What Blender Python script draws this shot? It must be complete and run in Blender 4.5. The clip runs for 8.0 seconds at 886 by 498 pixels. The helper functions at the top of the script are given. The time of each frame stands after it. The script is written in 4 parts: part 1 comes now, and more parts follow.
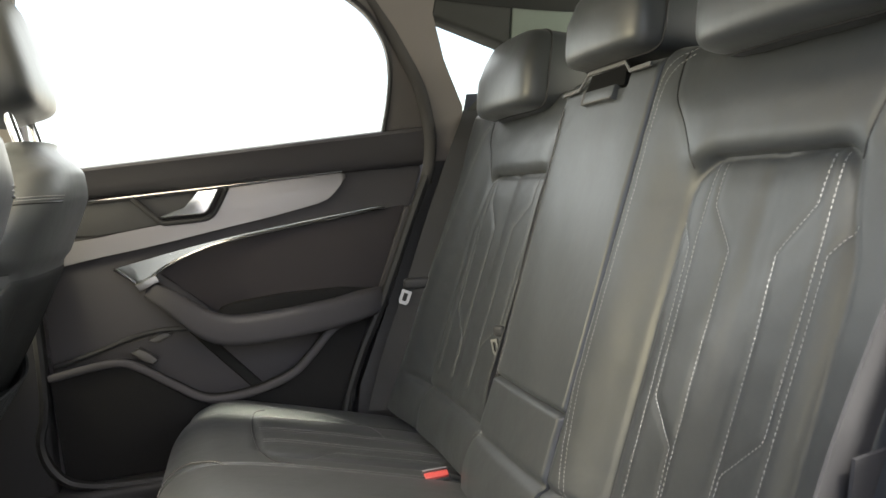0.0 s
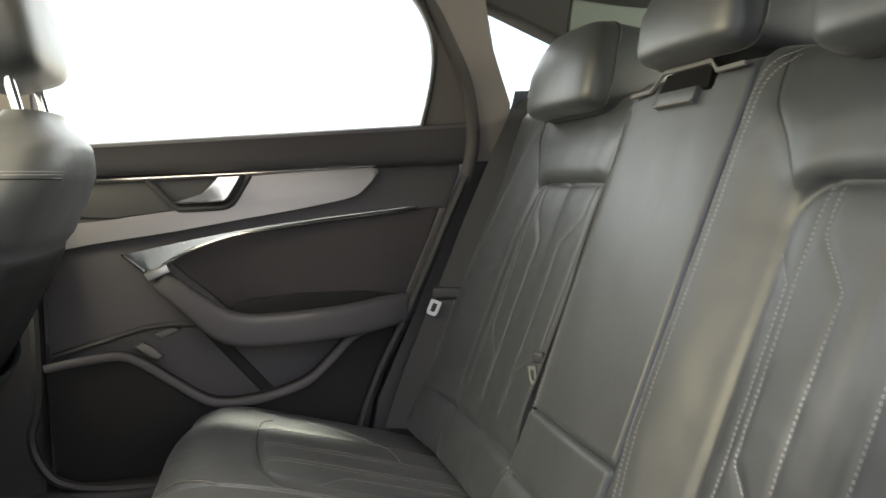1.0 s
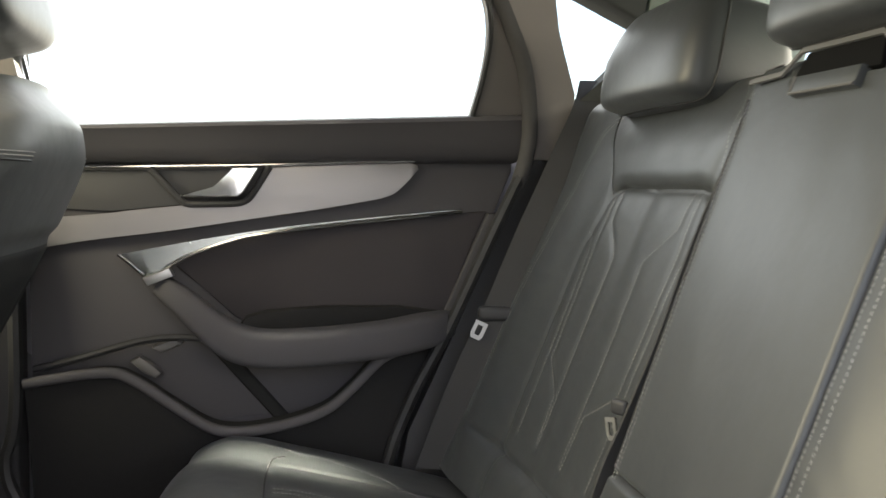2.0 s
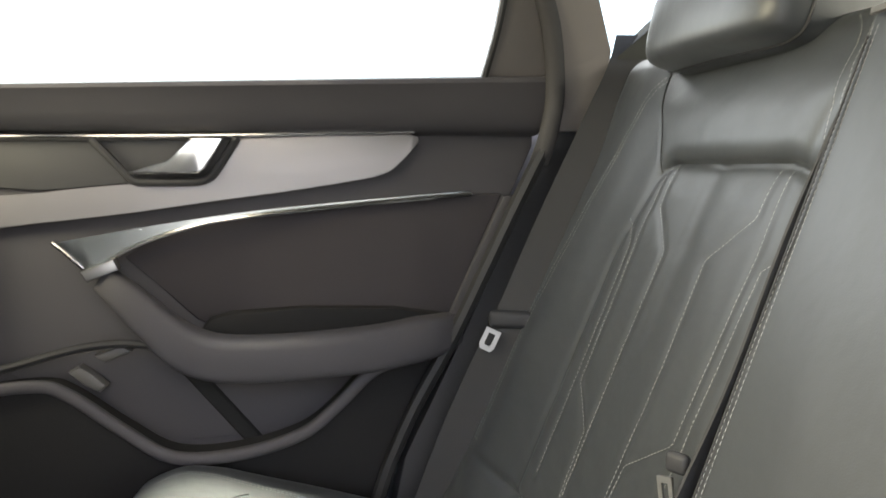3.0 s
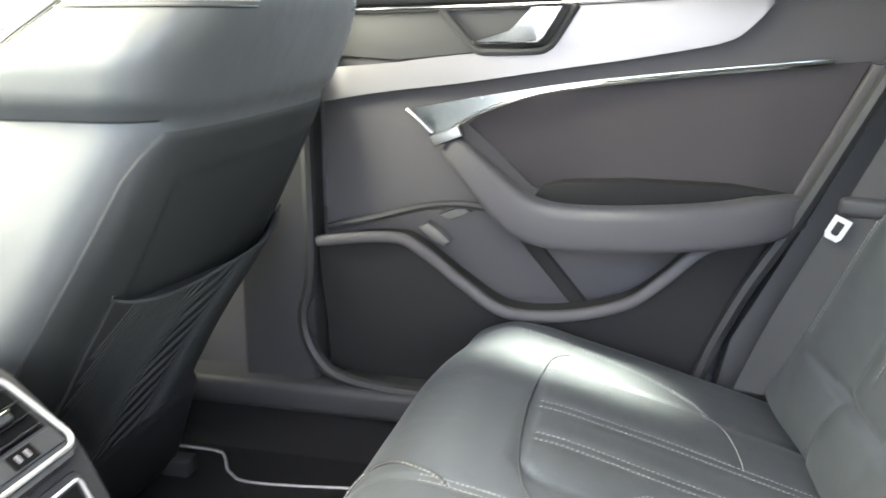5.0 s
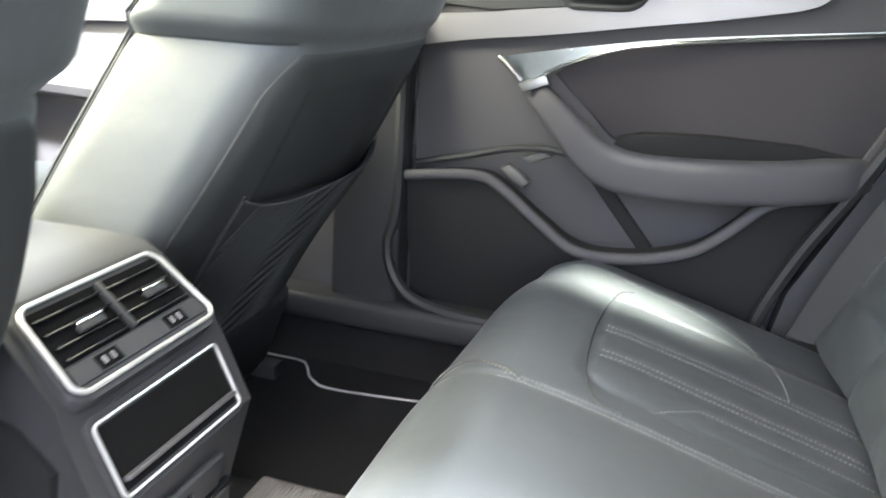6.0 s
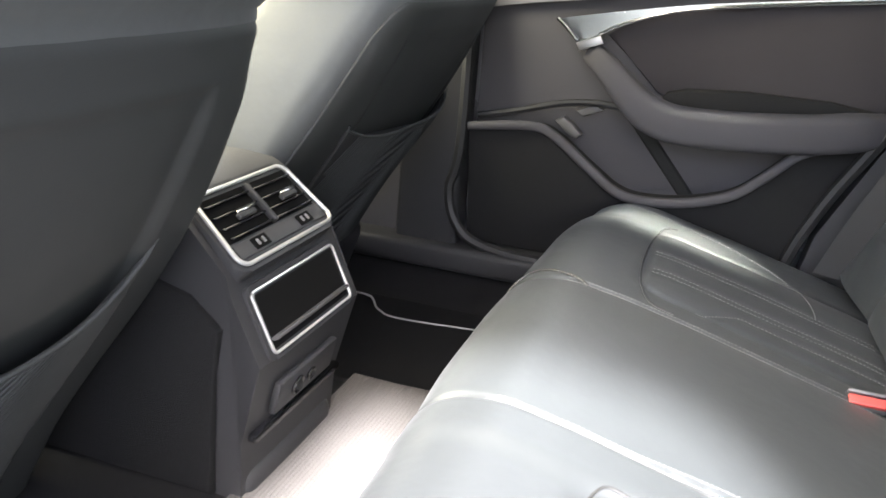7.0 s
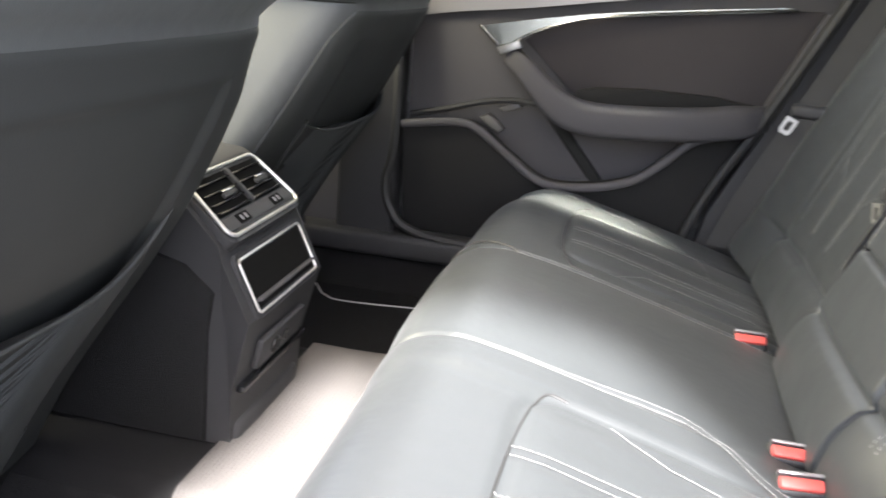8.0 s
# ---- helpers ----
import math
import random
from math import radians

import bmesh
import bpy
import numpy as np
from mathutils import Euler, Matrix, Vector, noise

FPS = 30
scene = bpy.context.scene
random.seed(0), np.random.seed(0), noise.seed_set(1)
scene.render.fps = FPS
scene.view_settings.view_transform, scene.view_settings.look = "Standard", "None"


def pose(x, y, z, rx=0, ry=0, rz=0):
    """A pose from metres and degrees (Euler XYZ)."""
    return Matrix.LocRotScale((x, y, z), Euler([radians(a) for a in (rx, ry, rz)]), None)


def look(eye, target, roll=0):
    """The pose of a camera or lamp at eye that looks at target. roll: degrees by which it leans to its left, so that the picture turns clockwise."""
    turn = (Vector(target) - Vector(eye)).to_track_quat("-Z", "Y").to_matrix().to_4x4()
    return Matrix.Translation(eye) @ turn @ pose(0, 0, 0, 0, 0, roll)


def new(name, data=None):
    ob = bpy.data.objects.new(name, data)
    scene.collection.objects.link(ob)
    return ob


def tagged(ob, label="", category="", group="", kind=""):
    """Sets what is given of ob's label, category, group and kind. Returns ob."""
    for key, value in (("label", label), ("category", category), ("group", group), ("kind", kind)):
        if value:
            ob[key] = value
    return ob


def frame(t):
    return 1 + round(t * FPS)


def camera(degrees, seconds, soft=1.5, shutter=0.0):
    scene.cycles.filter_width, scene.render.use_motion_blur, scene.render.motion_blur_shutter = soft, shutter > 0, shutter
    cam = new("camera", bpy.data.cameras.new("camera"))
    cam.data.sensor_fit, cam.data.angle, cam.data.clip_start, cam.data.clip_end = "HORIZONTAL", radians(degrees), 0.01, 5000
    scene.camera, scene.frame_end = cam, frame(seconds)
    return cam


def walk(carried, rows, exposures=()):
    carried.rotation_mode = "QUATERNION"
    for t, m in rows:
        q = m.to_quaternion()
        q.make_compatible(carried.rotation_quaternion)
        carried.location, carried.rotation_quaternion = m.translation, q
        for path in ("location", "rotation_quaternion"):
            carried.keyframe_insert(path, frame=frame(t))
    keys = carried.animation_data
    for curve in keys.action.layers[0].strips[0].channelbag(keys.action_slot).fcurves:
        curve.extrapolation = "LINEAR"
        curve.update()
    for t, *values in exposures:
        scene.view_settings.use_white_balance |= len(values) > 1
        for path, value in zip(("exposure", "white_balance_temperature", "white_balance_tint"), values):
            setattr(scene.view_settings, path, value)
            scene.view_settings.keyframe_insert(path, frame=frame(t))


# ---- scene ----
cam = camera(57.0, 8.0, shutter=0.5)
PATH = [
    (0, (-0.002, -1.056, 0.695), (0.524, 0.866, 0.529), -5.1),
    (0.5, (0.017, -0.998, 0.7), (0.503, 0.934, 0.534), -3.7),
    (1, (0.022, -0.909, 0.698), (0.483, 1.031, 0.536), -1.3),
    (1.5, (0.023, -0.797, 0.701), (0.442, 1.151, 0.534), 0.2),
    (1.7, (0.024, -0.749, 0.699), (0.443, 1.2, 0.542), 0.5),
    (2.8, (0.093, -0.471, 0.681), (0.454, 1.49, 0.527), 1.0),
    (3, (0.108, -0.431, 0.682), (0.464, 1.527, 0.489), 1.0),
    (3.5, (0.138, -0.373, 0.698), (0.435, 1.589, 0.448), -0.1),
    (4, (0.144, -0.363, 0.709), (0.103, 1.607, 0.369), -1.5),
    (4.5, (0.121, -0.385, 0.711), (-0.169, 1.528, 0.208), -1.9),
    (4.7, (0.121, -0.403, 0.708), (-0.245, 1.492, 0.186), -1.4),
    (5.8, (0.123, -0.518, 0.701), (-0.44, 1.299, 0.082), 2.5),
    (6, (0.113, -0.547, 0.691), (-0.454, 1.263, 0.057), 3.1),
    (6.5, (0.098, -0.645, 0.669), (-0.502, 1.143, 0.005), 4.5),
    (7, (0.096, -0.728, 0.658), (-0.505, 1.058, -0.009), 4.0),
    (7.5, (0.109, -0.811, 0.66), (-0.483, 0.982, 0.0), 3.1),
    (8, (0.096, -0.894, 0.661), (-0.304, 0.961, 0.028), 4.3),
]
EXPOSURES = [(0, 3.27, 6450, 10), (1.5, 3.33, 6450, 10), (3.0, 3.77, 6350, 11), (3.5, 4.36, 6250, 11), (4.0, 4.6, 6200, 10), (4.5, 5.2, 5950, 8), (6.0, 4.74, 5750, 8), (7.0, 4.28, 6050, 12), (8.0, 4.08, 6150, 12)]
walk(cam, [(t, look(eye, target, roll)) for t, eye, target, roll in PATH], EXPOSURES)

# ---- world, sun ----
world = bpy.data.worlds.new("sky")
scene.world = world
world.use_nodes = True
wn = world.node_tree.nodes
sky = wn.new("ShaderNodeTexSky")
sky.sky_type = "NISHITA"
sky.sun_disc = False
SUN_DIR = Vector((0.2, -0.74, 1.0)).normalized()
sky.sun_elevation = math.asin(SUN_DIR.z)
sky.sun_rotation = math.atan2(SUN_DIR.x, SUN_DIR.y)
sky.air_density, sky.dust_density = 1.0, 4.0
wn["Background"].inputs[1].default_value = 0.08
haze = wn.new("ShaderNodeHueSaturation")
haze.inputs["Saturation"].default_value = 1.0
world.node_tree.links.new(sky.outputs[0], haze.inputs["Color"])
world.node_tree.links.new(haze.outputs[0], wn["Background"].inputs[0])
sun = new("sun", bpy.data.lights.new("sun", "SUN"))
sun.data.energy, sun.data.angle, sun.data.color = 2.75, radians(6.0), (1.0, 0.95, 0.88)
sun.matrix_world = look(SUN_DIR * 5, (0, 0, 0))


def sky_light(name, eye, target, w, h, watts, colour):
    """An area lamp added at a window to stand in for daylight."""
    lamp = new(name, bpy.data.lights.new(name, "AREA"))
    lamp.data.shape, lamp.data.size, lamp.data.size_y, lamp.data.energy, lamp.data.color = "RECTANGLE", w, h, watts, colour
    lamp.matrix_world = look(eye, target)
    return lamp


# Lamps added for window daylight; the rear one lifts the front seats.
sky_light("daylight_side", (-0.28, 0.98, 1.00), (-0.28, 0.0, 0.72), 2.1, 0.62, 1.7, (1.0, 0.95, 0.85))
sky_light("daylight_windscreen", (-1.22, 0.0, 1.10), (-0.2, 0.0, 0.55), 1.15, 0.55, 5.3, (1.0, 0.90, 0.64))
sky_light("daylight_rear", (1.04, 0.0, 1.02), (0.0, 0.0, 0.86), 0.9, 0.22, 1.5, (1.0, 0.93, 0.76))
# Narrow spot added above the far window to make a bright bolster patch.
sill = sky_light("bolster_spot", (0.05, 0.745, 1.22), (0.055, 0.555, 0.28), 0.20, 0.05, 0.065, (1.0, 0.99, 0.86))
sill.data.spread = radians(10)


# ---- materials ----
def material(name, colour, rough=0.5, metal=0.0, scale=120.0, bump=0.15, vary=0.12, big=6.0, spec=0.5, depth=0.0006, stretch=(1, 1, 1), coat=0.0, rvary=0.1):
    m = bpy.data.materials.new(name)
    m.use_nodes = True
    n, l = m.node_tree.nodes, m.node_tree.links
    b = n["Principled BSDF"]
    tc = n.new("ShaderNodeTexCoord")
    mp = n.new("ShaderNodeMapping")
    mp.inputs["Scale"].default_value = stretch
    l.new(tc.outputs["Object"], mp.inputs["Vector"])
    big_n = n.new("ShaderNodeTexNoise")
    big_n.inputs["Scale"].default_value = big
    big_n.inputs["Detail"].default_value = 5
    fine = n.new("ShaderNodeTexNoise")
    fine.inputs["Scale"].default_value = scale
    fine.inputs["Detail"].default_value = 3
    for t in (big_n, fine):
        l.new(mp.outputs[0], t.inputs["Vector"])
    mix = n.new("ShaderNodeMix")
    mix.data_type = "RGBA"
    lo = [c * (1 - vary) for c in colour]
    hi = [min(1, c * (1 + vary)) for c in colour]
    mix.inputs["A"].default_value = (*lo, 1)
    mix.inputs["B"].default_value = (*hi, 1)
    add = n.new("ShaderNodeMath")
    add.operation = "MULTIPLY_ADD"
    add.inputs[1].default_value = 0.5
    l.new(fine.outputs["Fac"], add.inputs[0])
    half = n.new("ShaderNodeMath")
    half.operation = "MULTIPLY"
    half.inputs[1].default_value = 0.5
    l.new(big_n.outputs["Fac"], half.inputs[0])
    l.new(half.outputs[0], add.inputs[2])
    l.new(add.outputs[0], mix.inputs["Factor"])
    l.new(mix.outputs["Result"], b.inputs["Base Color"])
    mr = n.new("ShaderNodeMapRange")
    mr.inputs["To Min"].default_value = max(0.02, rough - rvary)
    mr.inputs["To Max"].default_value = min(1, rough + rvary)
    l.new(big_n.outputs["Fac"], mr.inputs["Value"])
    l.new(mr.outputs[0], b.inputs["Roughness"])
    b.inputs["Metallic"].default_value = metal
    b.inputs["Specular IOR Level"].default_value = spec
    b.inputs["Coat Weight"].default_value = coat
    if bump:
        bp = n.new("ShaderNodeBump")
        bp.inputs["Strength"].default_value = bump
        bp.inputs["Distance"].default_value = depth
        l.new(fine.outputs["Fac"], bp.inputs["Height"])
        l.new(bp.outputs[0], b.inputs["Normal"])
    return m


def leather(name, colour, rough=0.42):
    """Grained hide: small voronoi cells, soft creases and uneven sheen."""
    m = material(name, colour, rough, scale=300, bump=0.0, vary=0.1, big=5)
    n, l = m.node_tree.nodes, m.node_tree.links
    tc = n["Texture Coordinate"]
    v = n.new("ShaderNodeTexVoronoi")
    v.feature = "DISTANCE_TO_EDGE"
    v.inputs["Scale"].default_value = 420
    w = n.new("ShaderNodeTexNoise")
    w.inputs["Scale"].default_value = 14
    w.inputs["Detail"].default_value = 3
    for t in (v, w):
        l.new(tc.outputs["Object"], t.inputs["Vector"])
    b1, b2 = n.new("ShaderNodeBump"), n.new("ShaderNodeBump")
    b1.inputs["Strength"].default_value, b1.inputs["Distance"].default_value = 0.12, 0.0006
    b2.inputs["Strength"].default_value, b2.inputs["Distance"].default_value = 0.35, 0.006
    l.new(v.outputs["Distance"], b1.inputs["Height"])
    l.new(w.outputs["Fac"], b2.inputs["Height"])
    l.new(b2.outputs[0], b1.inputs["Normal"])
    l.new(b1.outputs[0], n["Principled BSDF"].inputs["Normal"])
    n["Principled BSDF"].inputs["Coat Weight"].default_value = 0.08
    n["Principled BSDF"].inputs["Coat Roughness"].default_value = 0.38
    n["Principled BSDF"].inputs["Sheen Weight"].default_value = 0.05
    n["Principled BSDF"].inputs["Sheen Roughness"].default_value = 0.45
    return m


LEATHER = leather("black_leather", (0.0308, 0.0338, 0.0355), 0.46)
LEATHER_BACK = leather("seat_back_leather", (0.056, 0.060, 0.060), 0.50)
SHELL = material("seat_shell_plastic", (0.029, 0.031, 0.0305), 0.55, scale=600, bump=0.15, spec=0.35)
SOFT = material("door_soft_plastic", (0.0605, 0.0580, 0.0615), 0.72, scale=600, bump=0.25, spec=0.35)
SUEDE = material("door_suede", (0.0455, 0.0415, 0.0435), 0.85, scale=500, bump=0.3, spec=0.2)
HARD = material("hard_black_plastic", (0.029, 0.029, 0.0305), 0.55, scale=700, bump=0.2, spec=0.3)
SWITCH = material("grey_switch_plastic", (0.085, 0.083, 0.08), 0.6, scale=700, bump=0.1)
FRAME = material("window_frame_plastic", (0.115, 0.106, 0.100), 0.7, scale=600, bump=0.25, spec=0.3)
GLOSS = material("gloss_black_plastic", (0.012, 0.012, 0.013), 0.18, scale=300, bump=0.0, rvary=0.05)
SEAL = material("soft_grey_seal", (0.060, 0.058, 0.057), 0.8, scale=500, bump=0.3, spec=0.2)
RUBBER = material("black_rubber", (0.012, 0.012, 0.012), 0.6, bump=0.1)
ALU = material("brushed_aluminium_trim", (0.235, 0.226, 0.233), 0.45, 0.6, scale=500, bump=0.05, stretch=(1, 12, 12), vary=0.06)
CHROME = material("satin_chrome", (0.8, 0.8, 0.8), 0.16, 1.0, bump=0.0, rvary=0.06)
CARPET = material("black_carpet", (0.016, 0.016, 0.0165), 0.95, scale=900, bump=0.9, depth=0.003, vary=0.35, spec=0.1)
MAT = material("pale_ribbed_mat", (0.088, 0.082, 0.078), 0.9, scale=350, bump=0.5, depth=0.002, vary=0.22, spec=0.1)
THREAD = material("pale_grey_thread", (0.34, 0.34, 0.33), 0.7, bump=0.0)
# The same thread darkened, so that sunlit seams look less bright.
THREAD_DIM = material("pale_thread_dimmed", (0.30, 0.30, 0.297), 0.8, bump=0.0, spec=0.1)
STRAP = material("woven_belt", (0.044, 0.044, 0.0445), 0.85, scale=900, bump=0.5, stretch=(1, 1, 6), spec=0.15)
RED = material("red_plastic", (0.52, 0.075, 0.065), 0.45, bump=0.05)
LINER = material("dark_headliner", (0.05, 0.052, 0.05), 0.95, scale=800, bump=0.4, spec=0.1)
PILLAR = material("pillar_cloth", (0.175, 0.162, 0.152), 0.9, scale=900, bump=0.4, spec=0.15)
PAINT = material("grey_car_paint", (0.25, 0.25, 0.26), 0.3, 0.3, bump=0.0, coat=0.6)
PAVING = material("dark_asphalt_paving", (0.075, 0.075, 0.074), 0.9, scale=60, bump=0.5, depth=0.006, vary=0.2)
SILVER = material("satin_silver_plastic", (0.55, 0.55, 0.54), 0.30, 0.6, bump=0.0)
SPEAR = material("dark_satin_aluminium", (0.40, 0.43, 0.43), 0.24, 0.95, scale=500, bump=0.03, stretch=(1, 12, 12), vary=0.06)
STEEL = material("bright_steel", (0.33, 0.33, 0.33), 0.45, 1.0, bump=0.0)
# Matt black plastic, also used to paint shade into recesses and seat feet.
SHADE = material("dark_plastic_and_shade", (0.02, 0.02, 0.02), 0.9, bump=0.1, spec=0.15)
# Near-black that paints the shade inside holes onto flat plates.
HOLE_SHADE = material("painted_hole_shade", (0.006, 0.006, 0.006), 0.9, bump=0.0, spec=0.05)
PALE_LINER = material("grey_green_headliner", (0.17, 0.20, 0.18), 0.95, scale=800, bump=0.4, spec=0.1)
NET_RIB = material("elastic_net_cord", (0.026, 0.028, 0.027), 0.7, bump=0.2)
NET = material("elastic_net", (0.009, 0.0095, 0.0095), 0.8, bump=0.2)


def glass_material(name, tint):
    m = bpy.data.materials.new(name)
    m.use_nodes = True
    n, l = m.node_tree.nodes, m.node_tree.links
    n.remove(n["Principled BSDF"])
    tr, gl, mx = n.new("ShaderNodeBsdfTransparent"), n.new("ShaderNodeBsdfGlossy"), n.new("ShaderNodeMixShader")
    tr.inputs[0].default_value = (*tint, 1)
    gl.inputs["Roughness"].default_value = 0.02
    mx.inputs[0].default_value = 0.07
    l.new(tr.outputs[0], mx.inputs[1])
    l.new(gl.outputs[0], mx.inputs[2])
    l.new(mx.outputs[0], n["Material Output"].inputs["Surface"])
    return m


# Cloth for an unseen sheet added in the roof to brighten from above.
def roof_diffuser():
    m = material("translucent_diffuser", (0.5, 0.47, 0.40), 0.9, scale=700, bump=0.2)
    n, l = m.node_tree.nodes, m.node_tree.links
    tr, mx = n.new("ShaderNodeBsdfTranslucent"), n.new("ShaderNodeMixShader")
    tr.inputs[0].default_value = (0.60, 0.535, 0.39, 1)
    mx.inputs[0].default_value = 0.6
    l.new(n["Principled BSDF"].outputs[0], mx.inputs[1])
    l.new(tr.outputs[0], mx.inputs[2])
    l.new(mx.outputs[0], n["Material Output"].inputs["Surface"])
    return m


ROOF_DIFFUSER = roof_diffuser()
GLASS = glass_material("clear_glass", (0.96, 0.93, 0.80))
PRIVACY = glass_material("tinted_glass", (0.95, 0.93, 0.84))
BLIND = glass_material("green_tinted_glass", (0.15, 0.20, 0.175))


# ---- shape helpers ----
def thing(name, label, category, kind="", group=""):
    return tagged(new(name), label, category, group, kind)


def part(name, bm, mat, parent=None, label="", sharp=38, smooth=True):
    """Links a bmesh as one mesh object under a thing or part."""
    me = bpy.data.meshes.new(name)
    bmesh.ops.recalc_face_normals(bm, faces=bm.faces[:])
    bm.to_mesh(me)
    bm.free()
    me.materials.append(mat)
    if smooth:
        me.polygons.foreach_set("use_smooth", [True] * len(me.polygons))
        me.set_sharp_from_angle(angle=radians(sharp))
    ob = new(name, me)
    if parent is not None:
        ob.parent = parent
    return tagged(ob, label)


def spline(pts, n=8, closed=False):
    """Catmull-Rom points through pts (any dimension)."""
    p = [Vector(q) for q in pts]
    out = []
    m = len(p)
    for i in range(m if closed else m - 1):
        a, b, c, d = (p[(i + k) % m] if closed else p[min(max(i + k, 0), m - 1)] for k in (-1, 0, 1, 2))
        for j in range(n):
            t = j / n
            out.append(0.5 * (2 * b + (c - a) * t + (2 * a - 5 * b + 4 * c - d) * t * t + (3 * b - a - 3 * c + d) * t ** 3))
    if not closed:
        out.append(p[-1])
    return out


def resample(pts, step):
    out, left = [pts[0]], step
    for a, b in zip(pts, pts[1:]):
        d = (b - a).length
        while d > 0 and left <= d:
            out.append(a.lerp(b, left / d))
            left += step
        left -= d
    return out


def surface(fn, nu, nv, back=None):
    """A grid of fn(u, v), u and v in 0..1. back: a vector by which the rim is drawn out into a skirt and closed."""
    bm = bmesh.new()
    g = [[bm.verts.new(fn(i / nu, j / nv)) for j in range(nv + 1)] for i in range(nu + 1)]
    for i in range(nu):
        for j in range(nv):
            bm.faces.new((g[i][j], g[i + 1][j], g[i + 1][j + 1], g[i][j + 1]))
    if back is not None:
        rim = [g[i][0] for i in range(nu)] + [g[nu][j] for j in range(nv)] + [g[i][nv] for i in range(nu, 0, -1)] + [g[0][j] for j in range(nv, 0, -1)]
        low = [bm.verts.new(v.co + Vector(back)) for v in rim]
        for k in range(len(rim)):
            bm.faces.new((rim[k], rim[k - 1], low[k - 1], low[k]))
        bm.faces.new(low)
    return bm


def tube(pts, r, seg=8, bm=None, flat=1.0, up=(0, 0, 1), closed=False, square=1.0):
    """A round or flattened tube along pts. r: a number, or one for each point. flat: height over width, height along up. square: below 1 the section grows boxy."""
    turn = [(math.cos(2 * math.pi * k / seg), math.sin(2 * math.pi * k / seg)) for k in range(seg)]
    turn = [(math.copysign(abs(c) ** square, c), math.copysign(abs(w) ** square, w)) for c, w in turn]
    bm = bm or bmesh.new()
    rings = []
    m = len(pts)
    for i, p in enumerate(pts):
        a, b = (pts[(i - 1) % m], pts[(i + 1) % m]) if closed else (pts[max(i - 1, 0)], pts[min(i + 1, m - 1)])
        d = (Vector(b) - Vector(a)).normalized()
        s = d.cross(Vector(up))
        s = s.normalized() if s.length > 1e-5 else d.orthogonal().normalized()
        h = s.cross(d).normalized()
        q = r[i] if isinstance(r, (list, tuple)) else r
        rings.append([bm.verts.new(Vector(p) + q * (c * s + flat * w * h)) for c, w in turn])
    for i in range(m if closed else m - 1):
        a, b = rings[i], rings[(i + 1) % m]
        for k in range(seg):
            bm.faces.new((a[k], a[(k + 1) % seg], b[(k + 1) % seg], b[k]))
    if not closed:
        bm.faces.new(rings[0][::-1])
        bm.faces.new(rings[-1])
    return bm


def prism(outline, place, depth, bevel=0.004, seg=2, bm=None):
    """A plate: outline of 2D points, place(a, b, d) gives the world point d metres behind the face."""
    bm = bm or bmesh.new()
    f = [bm.verts.new(place(a, b, 0)) for a, b in outline]
    k = [bm.verts.new(place(a, b, depth)) for a, b in outline]
    face = bm.faces.new(f)
    bm.faces.new(k[::-1])
    n = len(f)
    for i in range(n):
        bm.faces.new((f[i], k[i], k[(i + 1) % n], f[(i + 1) % n]))
    if bevel:
        bmesh.ops.bevel(bm, geom=list(face.edges), offset=bevel, segments=seg, profile=0.5, affect="EDGES", clamp_overlap=True)
    bmesh.ops.triangulate(bm, faces=[q for q in bm.faces if len(q.verts) > 4])
    return bm


def box(size, centre=(0, 0, 0), bevel=0.004, seg=2, turn=None, bm=None):
    b = bmesh.new()
    bmesh.ops.create_cube(b, size=1, matrix=Matrix.Diagonal((*size, 1)))
    if bevel:
        bmesh.ops.bevel(b, geom=b.edges[:], offset=bevel, segments=seg, profile=0.5, affect="EDGES")
    m = Matrix.Translation(centre) @ (turn or Matrix())
    bmesh.ops.transform(b, matrix=m, verts=b.verts)
    if bm is None:
        return b
    me = bpy.data.meshes.new("t")
    b.to_mesh(me)
    b.free()
    bm.from_mesh(me)
    bpy.data.meshes.remove(me)
    return bm


def cushion_block(size, m, e1=0.35, e2=0.35, nu=40, nv=28, shape=None):
    """A padded block: a super-ellipsoid of that size, posed by m. shape(v) may push its points."""
    bm = bmesh.new()

    def sp(c, e):
        return math.copysign(abs(c) ** e, c)

    rows = []
    for j in range(nv + 1):
        a = -math.pi / 2 + math.pi * j / nv
        row = []
        for i in range(nu):
            b = 2 * math.pi * i / nu
            v = Vector((size[0] / 2 * sp(math.cos(a), e1) * sp(math.cos(b), e2), size[1] / 2 * sp(math.cos(a), e1) * sp(math.sin(b), e2), size[2] / 2 * sp(math.sin(a), e1)))
            row.append(bm.verts.new(m @ (shape(v) if shape else v)))
        rows.append(row)
    for j in range(nv):
        for i in range(nu):
            bm.faces.new((rows[j][i], rows[j][(i + 1) % nu], rows[j + 1][(i + 1) % nu], rows[j + 1][i]))
    bmesh.ops.remove_doubles(bm, verts=bm.verts, dist=1e-5)
    return bm


